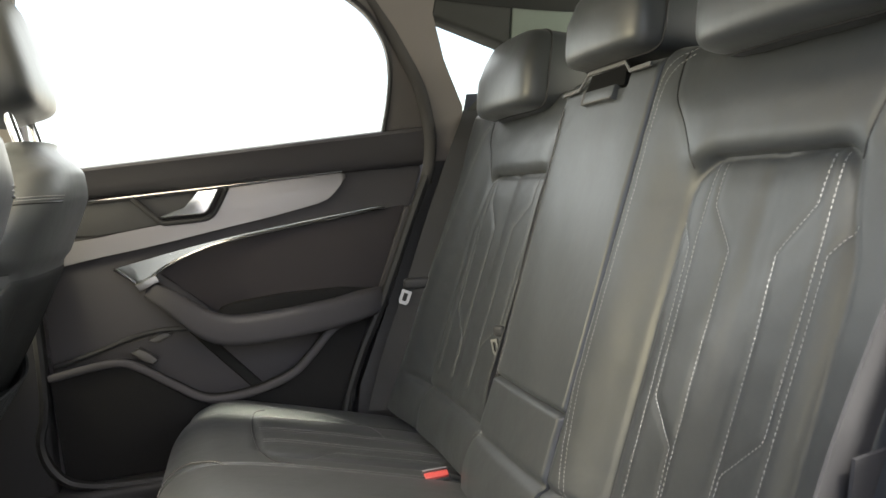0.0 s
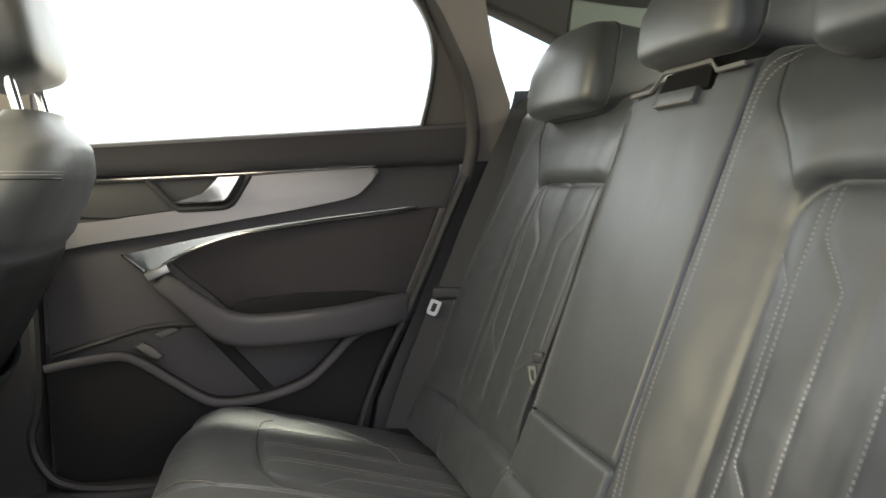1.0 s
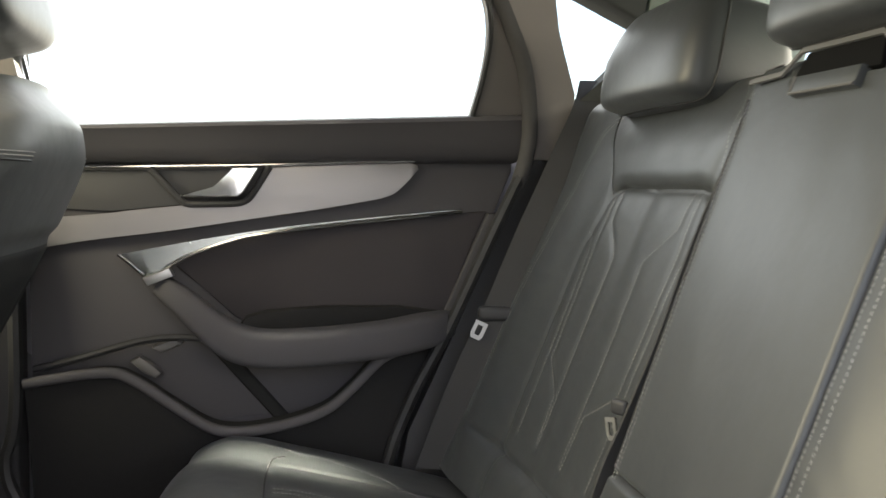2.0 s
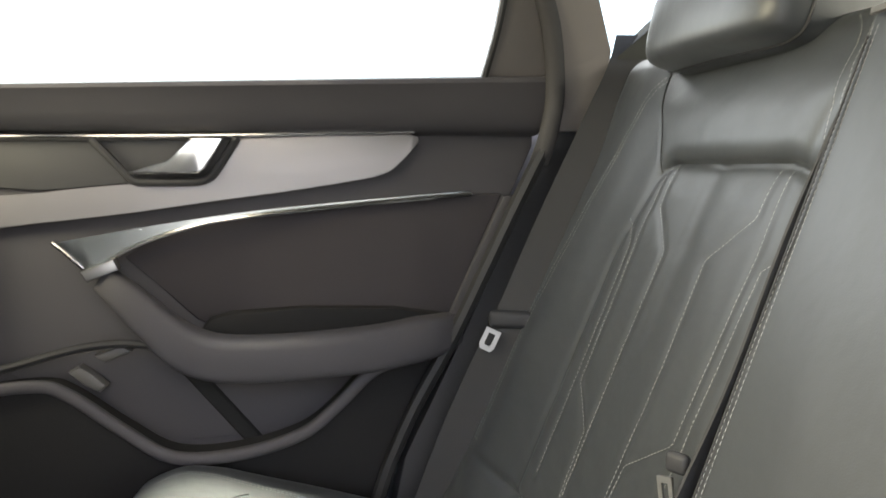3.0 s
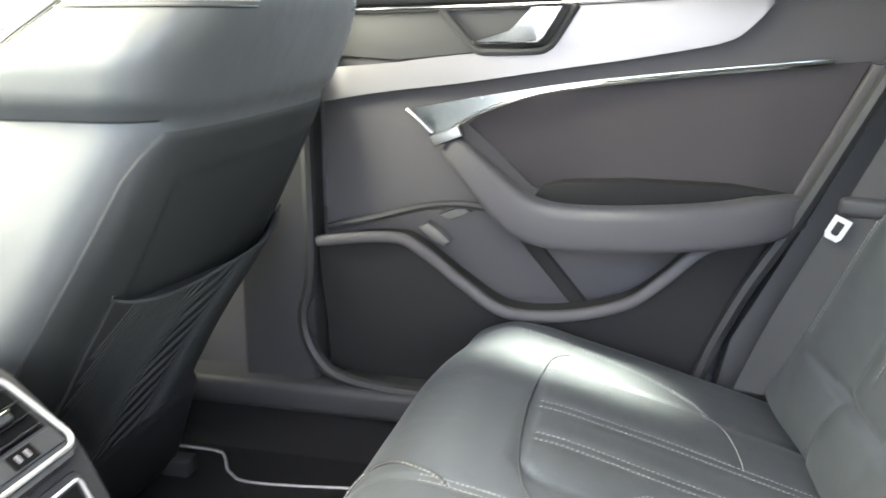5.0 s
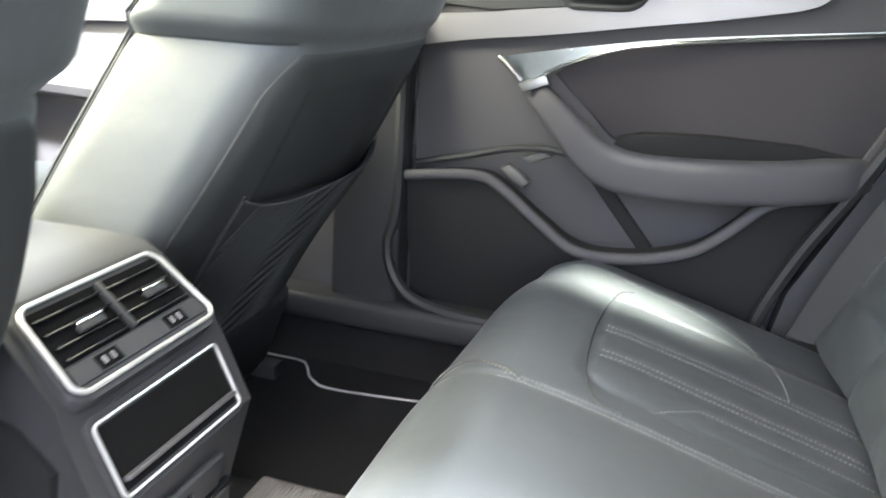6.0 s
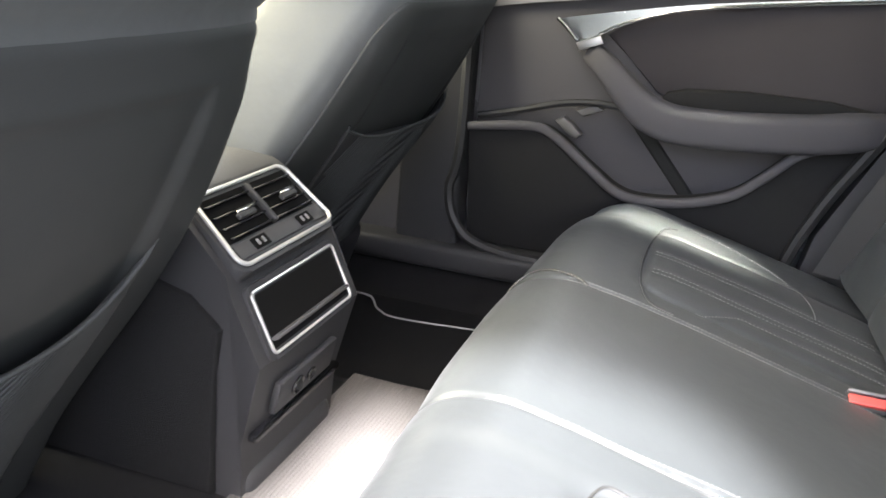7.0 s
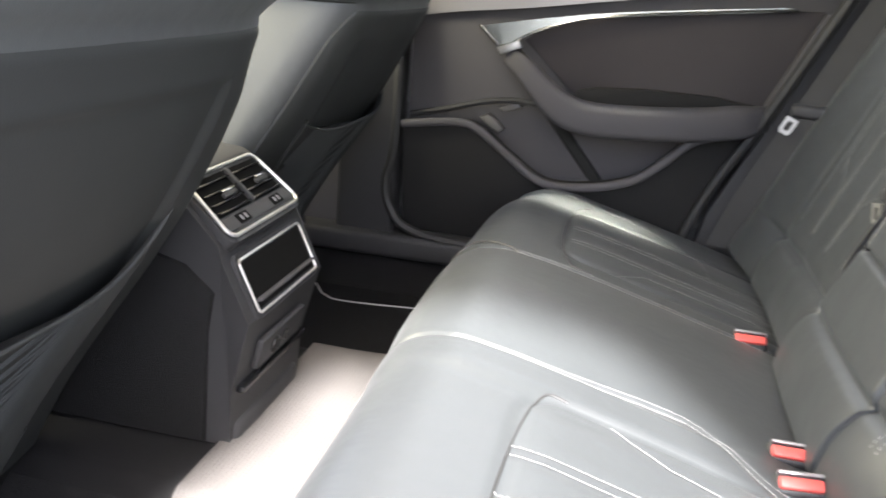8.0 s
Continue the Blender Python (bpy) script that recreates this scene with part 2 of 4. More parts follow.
def stitches(lines, place, r=0.00036, dash=0.0032, gap=0.0019, bm=None):
    """Short thread dashes along 2D lines; place(a, b) gives the point on the hide and its normal."""
    bm = bm or bmesh.new()
    for line in lines:
        pts = resample([Vector(p) for p in line], (dash + gap))
        for p, q in zip(pts, pts[1:]):
            e = p.lerp(q, dash / (dash + gap))
            (a, n1), (b, n2) = place(*p), place(*e)
            d = (b - a).normalized()
            s = d.cross(n1).normalized()
            mid = (a + b) / 2 + n1 * r * 1.3
            va = [bm.verts.new(x) for x in (a + s * r, a + n1 * r * 0.8, a - s * r)]
            vm = [bm.verts.new(x) for x in (mid + s * r * 1.2, mid + n1 * r, mid - s * r * 1.2)]
            vb = [bm.verts.new(x) for x in (b + s * r, b + n1 * r * 0.8, b - s * r)]
            for u, w in ((va, vm), (vm, vb)):
                for k in range(2):
                    bm.faces.new((u[k], u[k + 1], w[k + 1], w[k]))
    return bm


def smooth01(a, b, x):
    t = min(max((x - a) / (b - a), 0), 1)
    return t * t * (3 - 2 * t)


def bell(x, w):
    return math.exp(-(x / w) ** 2)


def lip(d, r):
    """How far a padded edge of radius r drops at distance d from its border."""
    return 0.0 if d >= r else -(r - math.sqrt(max(0, r * r - (r - max(d, 0)) ** 2)))


def line_distance(p, line):
    best = 9.0
    for (ax, ay), (bx, by) in zip(line, line[1:]):
        dx, dy = bx - ax, by - ay
        t = min(max(((p[0] - ax) * dx + (p[1] - ay) * dy) / (dx * dx + dy * dy), 0), 1)
        best = min(best, math.hypot(p[0] - ax - t * dx, p[1] - ay - t * dy))
    return best


def ribbon(pts, w, across, th=0.0015):
    """A flat strap along pts, w wide in the direction across."""
    bm = bmesh.new()
    a = Vector(across).normalized()
    rows = []
    for i, p in enumerate(pts):
        d = (Vector(pts[min(i + 1, len(pts) - 1)]) - Vector(pts[max(i - 1, 0)])).normalized()
        n = d.cross(a).normalized() * th
        p = Vector(p)
        rows.append([bm.verts.new(q) for q in (p - a * w / 2 - n, p + a * w / 2 - n, p + a * w / 2 + n, p - a * w / 2 + n)])
    for r, s in zip(rows, rows[1:]):
        for k in range(4):
            bm.faces.new((r[k], r[(k + 1) % 4], s[(k + 1) % 4], s[k]))
    bm.faces.new(rows[0])
    bm.faces.new(rows[-1][::-1])
    return bm


# ---- shell of the car ----
GROUND = -0.32


def plain(name, bm, mat, label, category):
    return tagged(part(name, bm, mat), label, category, "", "structure")


def sheet_ground():
    bm = bmesh.new()
    s = 400
    bm.faces.new([bm.verts.new(p) for p in ((-s, -s, GROUND), (s, -s, GROUND), (s, s, GROUND), (-s, s, GROUND))])
    return plain("ground", bm, PAVING, "flat dark asphalt ground beneath the car", "ground")


sheet_ground()


def side_y(z):
    """Inner face of the windows, which lean inwards."""
    return 0.715 - 0.40 * (z - 0.80)


def floor_pan():
    """Footwells and a raised tunnel, carpeted."""
    prof = [(-0.80, 0.10), (-0.74, 0.08), (-0.70, 0.0), (-0.30, -0.01), (-0.25, 0.02), (-0.215, 0.085), (-0.18, 0.1), (0.18, 0.1), (0.215, 0.085), (0.25, 0.02), (0.30, -0.01), (0.70, 0.0), (0.74, 0.08), (0.80, 0.10)]

    def fn(u, v):
        x = -2.0 + 2.5 * v
        k = u * (len(prof) - 1)
        i = min(int(k), len(prof) - 2)
        t = k - i
        y, z = prof[i][0] * (1 - t) + prof[i + 1][0] * t, prof[i][1] * (1 - t) + prof[i + 1][1] * t
        return (x, y, z)

    return plain("floor", surface(fn, 52, 10, (0, 0, -0.06)), CARPET, "black carpeted floor with a raised centre tunnel", "floor")


floor_pan()


def roof_z(x, y):
    return 1.19 - 0.10 * (y / 0.6) ** 2 - 0.06 * smooth01(0.2, 0.9, x) - 0.03 * smooth01(-0.5, -0.8, x)


def roof():
    """Headliner round an opening; an unseen translucent sheet is added over it for top light."""
    for name, x0, x1, y0, y1 in (("ceiling_front", -0.76, -0.52, -0.6, 0.6), ("ceiling_rear", 0.03, 0.82, -0.6, 0.6), ("ceiling_side", -0.52, 0.03, 0.44, 0.6), ("ceiling_side_near", -0.52, 0.03, -0.6, -0.44)):
        def fn(u, v):
            x, y = x0 + (x1 - x0) * u, y0 + (y1 - y0) * v
            return (x, y, roof_z(x, y))
        plain(name, surface(fn, 16, 16, (0, 0, 0.04)), LINER, "dark cloth headliner of the car roof", "ceiling")

    # Added diffuser, out of view: passes warm light down onto pads and headrests.
    def blind(u, v):
        x, y = -0.53 + 0.57 * u, -0.45 + 0.90 * v
        return (x, y, roof_z(x, y) + 0.045)
    plain("roof_diffuser_sheet", surface(blind, 14, 14), ROOF_DIFFUSER, "unseen translucent sheet added in the roof to let in top light", "blind")


roof()


def wall_plate(outline, depth=0.05, side=1, bevel=0.006, lift=0.0):
    """A plate in the leaning side of the car: outline of (x, z)."""
    def place(a, b, d):
        y = side_y(b) if b > 0.80 else 0.715
        return (a, side * (y + d - lift), b)
    return prism(outline, place, depth, bevel)


# pillars of the far side; window and quarter window stay open between them
B_PILLAR = [(-0.40, 0.78), (-0.345, 0.78), (-0.338, 1.0), (-0.31, 1.14), (-0.50, 1.14), (-0.47, 0.88)]
plain("pillar_b", wall_plate(B_PILLAR, 0.06), PILLAR, "dark cloth-covered pillar between the side windows", "pillar")
C_PILLAR = [tuple(p) for p in spline([(0.47, 0.74), (0.475, 0.80), (0.462, 0.86), (0.435, 0.925), (0.40, 0.99), (0.36, 1.06), (0.33, 1.10), (0.28, 1.14)], 5)] + [(0.50, 1.14), (0.475, 1.045), (0.505, 0.955), (0.552, 0.855), (0.545, 0.74)]
plain("pillar_c", wall_plate(C_PILLAR, 0.07), PILLAR, "grey-brown cloth-covered rear pillar behind the door", "pillar")
plain("pillar_c_top", wall_plate([(0.477, 1.042), (0.50, 1.15), (0.655, 1.143), (0.655, 0.974)], 0.07), LINER, "dark trim above the quarter window", "pillar")
plain("pillar_c_rear", wall_plate([(0.657, 0.973), (0.657, 1.143), (0.98, 1.13), (0.98, 0.88), (0.70, 0.958), (0.672, 0.968)], 0.07), PALE_LINER, "grey-green trim beside the rear window", "pillar")
plain("pillar_c_low", wall_plate([(0.545, 0.70), (0.548, 0.845), (0.562, 0.838), (0.68, 0.962), (0.98, 0.878), (0.98, 0.70)], 0.07, lift=-0.004), LINER, "dark trim below the quarter window", "pillar")
plain("trim_roof_rail", wall_plate([(-1.5, 0.74), (-0.80, 1.115), (-0.70, 1.135), (0.5, 1.135), (0.5, 1.19), (-0.72, 1.19), (-0.85, 1.15), (-1.5, 0.80)], 0.06, lift=-0.006), LINER, "dark roof rail trim above the door", "trim")

# near side: an open doorway between two pillars, its door swung wide
plain("door_open", prism([(0.0, 0.06), (0.95, 0.10), (0.95, 0.80), (0.0, 0.76)], lambda a, b, d: (-0.40 - 0.42 * a + 0.9 * d, -0.80 - 0.90 * a - 0.4 * d, b), 0.09, 0.01), SOFT, "rear door standing wide open outside the car", "door")
# Out of view; widened rearwards to keep sun off the driver seat back.
plain("pillar_b_near", wall_plate([(-0.42, 0.10), (-0.27, 0.10), (-0.25, 0.78), (-0.245, 1.0), (-0.24, 1.14), (-0.38, 1.14)], 0.06, -1), LINER, "pillar at the open doorway, widened and darkened to shade the seats", "pillar")
# Dark liner replaces the far pillar's cloth colour, painting this side as shaded.
plain("pillar_c_near", wall_plate([(0.24, 0.10), (0.33, 0.43), (0.45, 0.70), (0.475, 0.80), (0.462, 0.86), (0.40, 0.99), (0.33, 1.10), (0.28, 1.14), (0.50, 1.14), (0.475, 1.045), (0.552, 0.855), (0.55, 0.10)], 0.07, -1), LINER, "rear pillar at the open doorway, coloured darker for shade", "pillar")
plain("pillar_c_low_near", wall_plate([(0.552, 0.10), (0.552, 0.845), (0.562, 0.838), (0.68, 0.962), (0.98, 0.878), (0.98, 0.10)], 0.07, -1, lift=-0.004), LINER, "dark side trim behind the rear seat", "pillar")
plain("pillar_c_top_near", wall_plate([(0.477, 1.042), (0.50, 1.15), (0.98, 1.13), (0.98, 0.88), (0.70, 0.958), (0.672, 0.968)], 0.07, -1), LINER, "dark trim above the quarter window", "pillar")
plain("trim_roof_rail_near", wall_plate([(-1.5, 0.74), (-0.80, 1.115), (-0.70, 1.135), (0.5, 1.135), (0.5, 1.19), (-0.72, 1.19), (-0.85, 1.15), (-1.5, 0.80)], 0.06, -1, lift=-0.006), LINER, "dark roof rail trim above the doorway", "trim")
plain("door_front_near", wall_plate([(-1.6, 0.10), (-0.43, 0.10), (-0.43, 0.78), (-1.6, 0.74)], 0.08, -1), SOFT, "closed dark front door beside the driver seat", "door")
for sd, nm in ((1, "wall_side"), (-1, "wall_side_near")):
    xa = -1.6 if sd > 0 else 0.42
    plain(nm, box((1.0 - xa, 0.03, 0.70), ((1.0 + xa) / 2, sd * 0.835, 0.42), 0.004), PAINT, "painted outer skin of the car side", "wall")
plain("dashboard", box((0.45, 1.46, 0.30), (-1.35, 0, 0.62), 0.06, 4), HARD, "plain dark dashboard below the windscreen", "dashboard")
plain("wall_front", box((0.06, 1.6, 0.75), (-1.60, 0, 0.36), 0.02), HARD, "plain dark bulkhead ahead of the front seats", "wall")


def shelf_and_rear():
    plain("parcel_shelf", box((0.50, 1.30, 0.03), (0.86, 0, 0.80), 0.008), LINER, "dark cloth shelf behind the rear seat", "shelf")
    plain("wall_rear", box((0.05, 1.40, 0.75), (0.80, 0, 0.40), 0.01), HARD, "plain dark wall behind the rear seat", "wall")
    bm = prism([(0.0, -0.56), (0.50, -0.60), (0.50, 0.60), (0.0, 0.56)], lambda a, b, d: (0.78 + a + 0.1 * d, b, 1.125 - 0.50 * a + d), 0.005, 0)
    plain("window_rear", bm, BLIND, "dark green tinted sloping rear window", "window")


shelf_and_rear()


def pane(name, outline, label, mat=PRIVACY):
    bm = bmesh.new()
    bm.faces.new([bm.verts.new((x, side_y(z) + 0.03, z)) for x, z in outline])
    return plain(name, bm, mat, label, "window")


pane("window_quarter", [(0.46, 1.06), (0.70, 0.98), (0.55, 0.83)], "small triangular quarter window full of white daylight")


def windscreen():
    bm = prism([(0.0, -0.70), (0.0, 0.70), (0.62, 0.56), (0.62, -0.56)], lambda a, b, d: (-1.38 + a, b, 0.78 + 0.60 * a + d), 0.005, 0)
    ob = plain("windscreen", bm, GLASS, "clear sloping windscreen ahead of the front seats", "window")
    ob.visible_shadow = False


windscreen()


# ---- far front door, seen between the seats ----
def front_door():
    t = thing("front_door", "closed front door with grey trim and a bright strip", "door")
    part("panel", prism([(-1.6, 0.12), (-0.43, 0.12), (-0.43, 0.775), (-1.6, 0.73)], lambda a, b, d: (a, 0.755 + d, b), 0.06, 0.01), SOFT, t)
    part("silver_trim", prism([(-1.45, 0.56), (-0.5, 0.60), (-0.48, 0.63), (-0.5, 0.66), (-1.45, 0.62)], lambda a, b, d: (a, 0.735 + d, b), 0.02, 0.005), ALU, t, "pale aluminium trim")
    part("strip", tube([Vector((-1.45, 0.735, 0.665)), Vector((-0.9, 0.735, 0.69)), Vector((-0.46, 0.735, 0.705))], 0.004), CHROME, t, "chrome strip")
    part("armrest", tube(spline([(-1.4, 0.70, 0.48), (-1.0, 0.69, 0.47), (-0.6, 0.70, 0.46), (-0.5, 0.73, 0.46)], 5), 0.04, 10, flat=0.7), SOFT, t)
    return t


front_door()


# ---- rear door ----
def door_place(y0):
    return lambda a, b, d: (a, y0 + d, b)


def rear_door():
    t = thing("rear_door", "closed rear car door with dark soft trim, suede insert and aluminium inlay", "door")
    rear_edge = [(0.462, 0.80), (0.462, 0.72), (0.418, 0.62), (0.335, 0.44), (0.285, 0.34), (0.25, 0.26), (0.225, 0.15)]
    base = [(-0.36, 0.13), (-0.36, 0.74)] + [(0.463, 0.745)] + rear_edge[1:]
    part("panel", prism(base, door_place(0.775), 0.05, 0.003), SOFT, t, "dark grey-brown moulded panel")

    # padded sill under the window: lofted along x
    sec = [(0.775, 0.728), (0.752, 0.731), (0.738, 0.742), (0.726, 0.762), (0.714, 0.785), (0.704, 0.799), (0.706, 0.806), (0.722, 0.81), (0.76, 0.81)]
    bm = bmesh.new()
    rings = []
    for i in range(25):
        x = -0.36 + 0.825 * i / 24
        rise = 0.05 * (x - 0.37)
        rings.append([bm.verts.new((x, y, z + 0.006 + rise * (0.35 + 0.65 * (z - 0.728) / 0.08))) for y, z in sec])
    for a, b in zip(rings, rings[1:]):
        for k in range(len(sec) - 1):
            bm.faces.new((a[k], a[k + 1], b[k + 1], b[k]))
    bm.faces.new(rings[0])
    bm.faces.new(rings[-1][::-1])
    part("upper_pad", bm, SOFT, t, "grey-brown padded window sill")

    # window frame and divider
    win = [tuple(p) for p in spline([(0.371, 0.812), (0.384, 0.88), (0.388, 0.94), (0.377, 0.995), (0.345, 1.045), (0.297, 1.083), (0.24, 1.11), (0.15, 1.13)], 5)]
    seal = [tuple(p) for p in spline([(0.462, 0.80), (0.458, 0.86), (0.430, 0.93), (0.395, 0.995), (0.355, 1.06), (0.325, 1.098), (0.27, 1.135), (0.16, 1.15)], 5)]
    part("window_frame", wall_plate(win[::-1] + seal, 0.03, lift=-0.008), FRAME, t, "dark frame at the rear of the window")
    part("window_frame_top", wall_plate([(-0.30, 1.13), (0.15, 1.13), (0.16, 1.15), (-0.30, 1.15)], 0.03, lift=-0.008), FRAME, t)
    part("window_seal", tube([Vector((x, side_y(z) + 0.004, z)) for x, z in win], 0.005, 6), RUBBER, t)
    glass_bm = bmesh.new()
    glass_bm.faces.new([glass_bm.verts.new((x, side_y(z) + 0.018, z)) for x, z in [(-0.35, 0.76), (0.375, 0.79)] + win + [(-0.32, 1.135)]])
    part("pane", glass_bm, PRIVACY, t, "tinted glass against white daylight")

    # suede insert between strip and armrest
    low = [tuple(p) for p in spline([(0.368, 0.644), (0.176, 0.624), (0.018, 0.604), (-0.045, 0.590), (-0.10, 0.570), (-0.128, 0.552)], 6)]
    ins = low + [(-0.09, 0.52), (-0.03, 0.462), (0.0, 0.45), (0.12, 0.462), (0.25, 0.462), (0.335, 0.458), (0.414, 0.648)]
    part("suede_insert", prism(ins, door_place(0.768), 0.01, 0.003), SUEDE, t, "dark brown suede insert")
    # ledge behind the armrest
    part("rear_ledge", prism([(0.415, 0.645), (0.435, 0.645), (0.352, 0.452), (0.33, 0.452)], door_place(0.757), 0.02, 0.004), SOFT, t, "grey edge strip")

    # aluminium inlay, notched round the latch bowl
    top = [(0.026, 0.721), (0.15, 0.727), (0.272, 0.733), (0.284, 0.729), (0.286, 0.722)]
    inlay = top + [tuple(p) for p in spline([(0.272, 0.706), (0.246, 0.681), (0.225, 0.672), (0.205, 0.667), (0.11, 0.650), (0.016, 0.636), (-0.134, 0.613), (-0.276, 0.595), (-0.40, 0.572)], 4)] + [(-0.40, 0.625)] + [tuple(p) for p in spline([(-0.32, 0.634), (-0.235, 0.641), (-0.2, 0.646), (-0.114, 0.655), (-0.02, 0.660), (0.0, 0.672)], 4)]
    inl = part("aluminium_inlay", prism(inlay, door_place(0.755), 0.016, 0.003), ALU, t, "pale brushed aluminium inlay")
    part("trim_line", tube([Vector((x, 0.753, z)) for x, z in ((-0.40, 0.713), (-0.2, 0.718), (0.0, 0.724), (0.15, 0.731), (0.278, 0.737))], 0.0028, 8), CHROME, inl, "thin chrome line")
    bowl = [(-0.36, 0.71), (0.018, 0.719), (-0.006, 0.672), (-0.02, 0.662), (-0.114, 0.657), (-0.2, 0.648), (-0.235, 0.645), (-0.36, 0.65)]
    part("latch_bowl", prism(bowl, door_place(0.765), 0.006, 0.002), HARD, t, "dark latch bowl")
    part("bowl_rim", tube([Vector((x, 0.752, z)) for x, z in spline([(-0.165, 0.716), (-0.14, 0.69), (-0.118, 0.666), (-0.108, 0.6585), (-0.09, 0.6575), (-0.03, 0.659), (-0.012, 0.664), (0.0, 0.676), (0.028, 0.722)], 4)], 0.0055, 8), HARD, t, "dark rim round the latch")
    lever = [(-0.034, 0.720), (0.012, 0.722), (-0.014, 0.678), (-0.024, 0.671), (-0.117, 0.668), (-0.118, 0.674), (-0.064, 0.687), (-0.055, 0.690)]
    part("door_handle", prism(lever, lambda a, b, d: (a, 0.732 + 0.012 * smooth01(-0.02, -0.12, a) + d, b), 0.014, 0.0035, 3), CHROME, t, "silver latch lever")

    # spear and chrome strip
    up = [tuple(p) for p in spline([(-0.214, 0.574), (-0.17, 0.583), (-0.06, 0.603), (0.054, 0.620), (0.173, 0.633), (0.366, 0.652)], 6)]
    dn = [tuple(p) for p in spline([(0.366, 0.647), (0.173, 0.627), (0.016, 0.608), (-0.045, 0.594), (-0.105, 0.572), (-0.135, 0.556), (-0.172, 0.536)], 6)]
    sp = part("spear", prism(up + dn, lambda a, b, d: (a, 0.742 + 0.018 * smooth01(-0.05, 0.2, a) + d, b), 0.012, 0.002), SPEAR, t, "satin aluminium spear")
    part("bright_edge", tube([Vector((x, 0.742 + 0.016 * smooth01(-0.05, 0.2, x), z)) for x, z in dn[:-5]], 0.0035, 8), CHROME, sp, "chrome lower edge")
    part("bright_edge", tube([Vector((-0.216, 0.742, 0.575)), Vector((-0.20, 0.742, 0.562)), Vector((-0.176, 0.741, 0.540))], 0.003, 8), CHROME, sp)
    part("end_cap", prism([(-0.176, 0.537), (-0.134, 0.554), (-0.127, 0.540), (-0.168, 0.523)], door_place(0.722), 0.02, 0.003), STEEL, sp, "bright end cap")

    # armrest: one sweep from the spear down and along
    path = spline([(-0.146, 0.748, 0.520), (-0.115, 0.722, 0.500), (-0.06, 0.695, 0.455), (-0.02, 0.685, 0.432), (0.03, 0.68, 0.424), (0.12, 0.68, 0.426), (0.22, 0.69, 0.433), (0.29, 0.71, 0.442), (0.335, 0.74, 0.448)], 5)
    n = len(path)
    rad = [0.019 + 0.012 * smooth01(0, 0.4, i / (n - 1)) - 0.006 * smooth01(0.85, 1, i / (n - 1)) for i in range(n)]
    arm = part("armrest", tube(path, rad, 20, flat=0.95, up=(0, 1, 0), square=0.55), SOFT, t, "soft grey pull handle and armrest", 60)
    # Dark plate that paints the shade between armrest and door.
    part("well_shade", prism([(-0.03, 0.44), (-0.012, 0.466), (0.02, 0.475), (0.12, 0.481), (0.25, 0.479), (0.345, 0.466), (0.34, 0.44)], door_place(0.740), 0.03, 0.004), SHADE, t, "dark plate painted as the shade behind the armrest")

    # pocket rim, lower bulge, loudspeaker cover
    rim = spline([(0.335, 0.735, 0.452), (0.30, 0.715, 0.43), (0.262, 0.70, 0.415), (0.215, 0.695, 0.398), (0.165, 0.692, 0.35), (0.115, 0.69, 0.312), (0.03, 0.69, 0.288), (-0.055, 0.692, 0.287), (-0.12, 0.698, 0.325), (-0.19, 0.708, 0.372), (-0.24, 0.716, 0.384), (-0.36, 0.73, 0.367)], 5)
    part("pocket_rim", tube(rim, 0.0085, 12, up=(0, 1, 0), square=0.65), SOFT, t, "grey chamfered pocket rim", 60)
    low_out = [(p.x, p.z) for p in rim] + [(-0.36, 0.13), (0.225, 0.13), (0.25, 0.26), (0.285, 0.34)]
    part("lower_panel", prism(low_out, lambda a, b, d: (a, 0.70 + 0.045 * smooth01(0.15, 0.34, a) + 0.03 * smooth01(-0.1, -0.36, a) + 0.04 * smooth01(0.26, 0.13, b) + d, b), 0.05, 0.004), SHADE, t, "matt black lower door panel")
    part("pocket_back", prism([(-0.30, 0.40), (-0.12, 0.425), (0.30, 0.43), (0.16, 0.30), (-0.1, 0.28)], door_place(0.772), 0.006, 0.001), SOFT, t, "grey-brown pocket back")
    # The recessed edge is not modelled; a dark strip paints its shade.
    part("groove_shade", tube([Vector((-0.075, 0.769, 0.43)), Vector((-0.04, 0.769, 0.388)), Vector((0.06, 0.769, 0.27))], 0.012, 8, flat=0.5, up=(0, 1, 0)), SHADE, t, "dark strip painted as the shade of a pocket recess")
    part("pocket_lip", tube([Vector(p) for p in spline([(-0.35, 0.752, 0.385), (-0.27, 0.748, 0.405), (-0.19, 0.742, 0.428), (-0.13, 0.735, 0.436), (-0.08, 0.72, 0.435)], 5)], 0.006, 8), HARD, t)
    part("switch_plate", prism([(-0.165, 0.418), (-0.13, 0.432), (-0.115, 0.424), (-0.15, 0.409)], door_place(0.738), 0.02, 0.003), SWITCH, t, "small grey switch plate")
    part("pale_plate", prism([(-0.202, 0.394), (-0.186, 0.403), (-0.170, 0.393), (-0.150, 0.374), (-0.160, 0.364), (-0.180, 0.374)], door_place(0.745), 0.02, 0.006), SWITCH, t, "small pale grey plate in the door pocket")
    return t


rear_door()


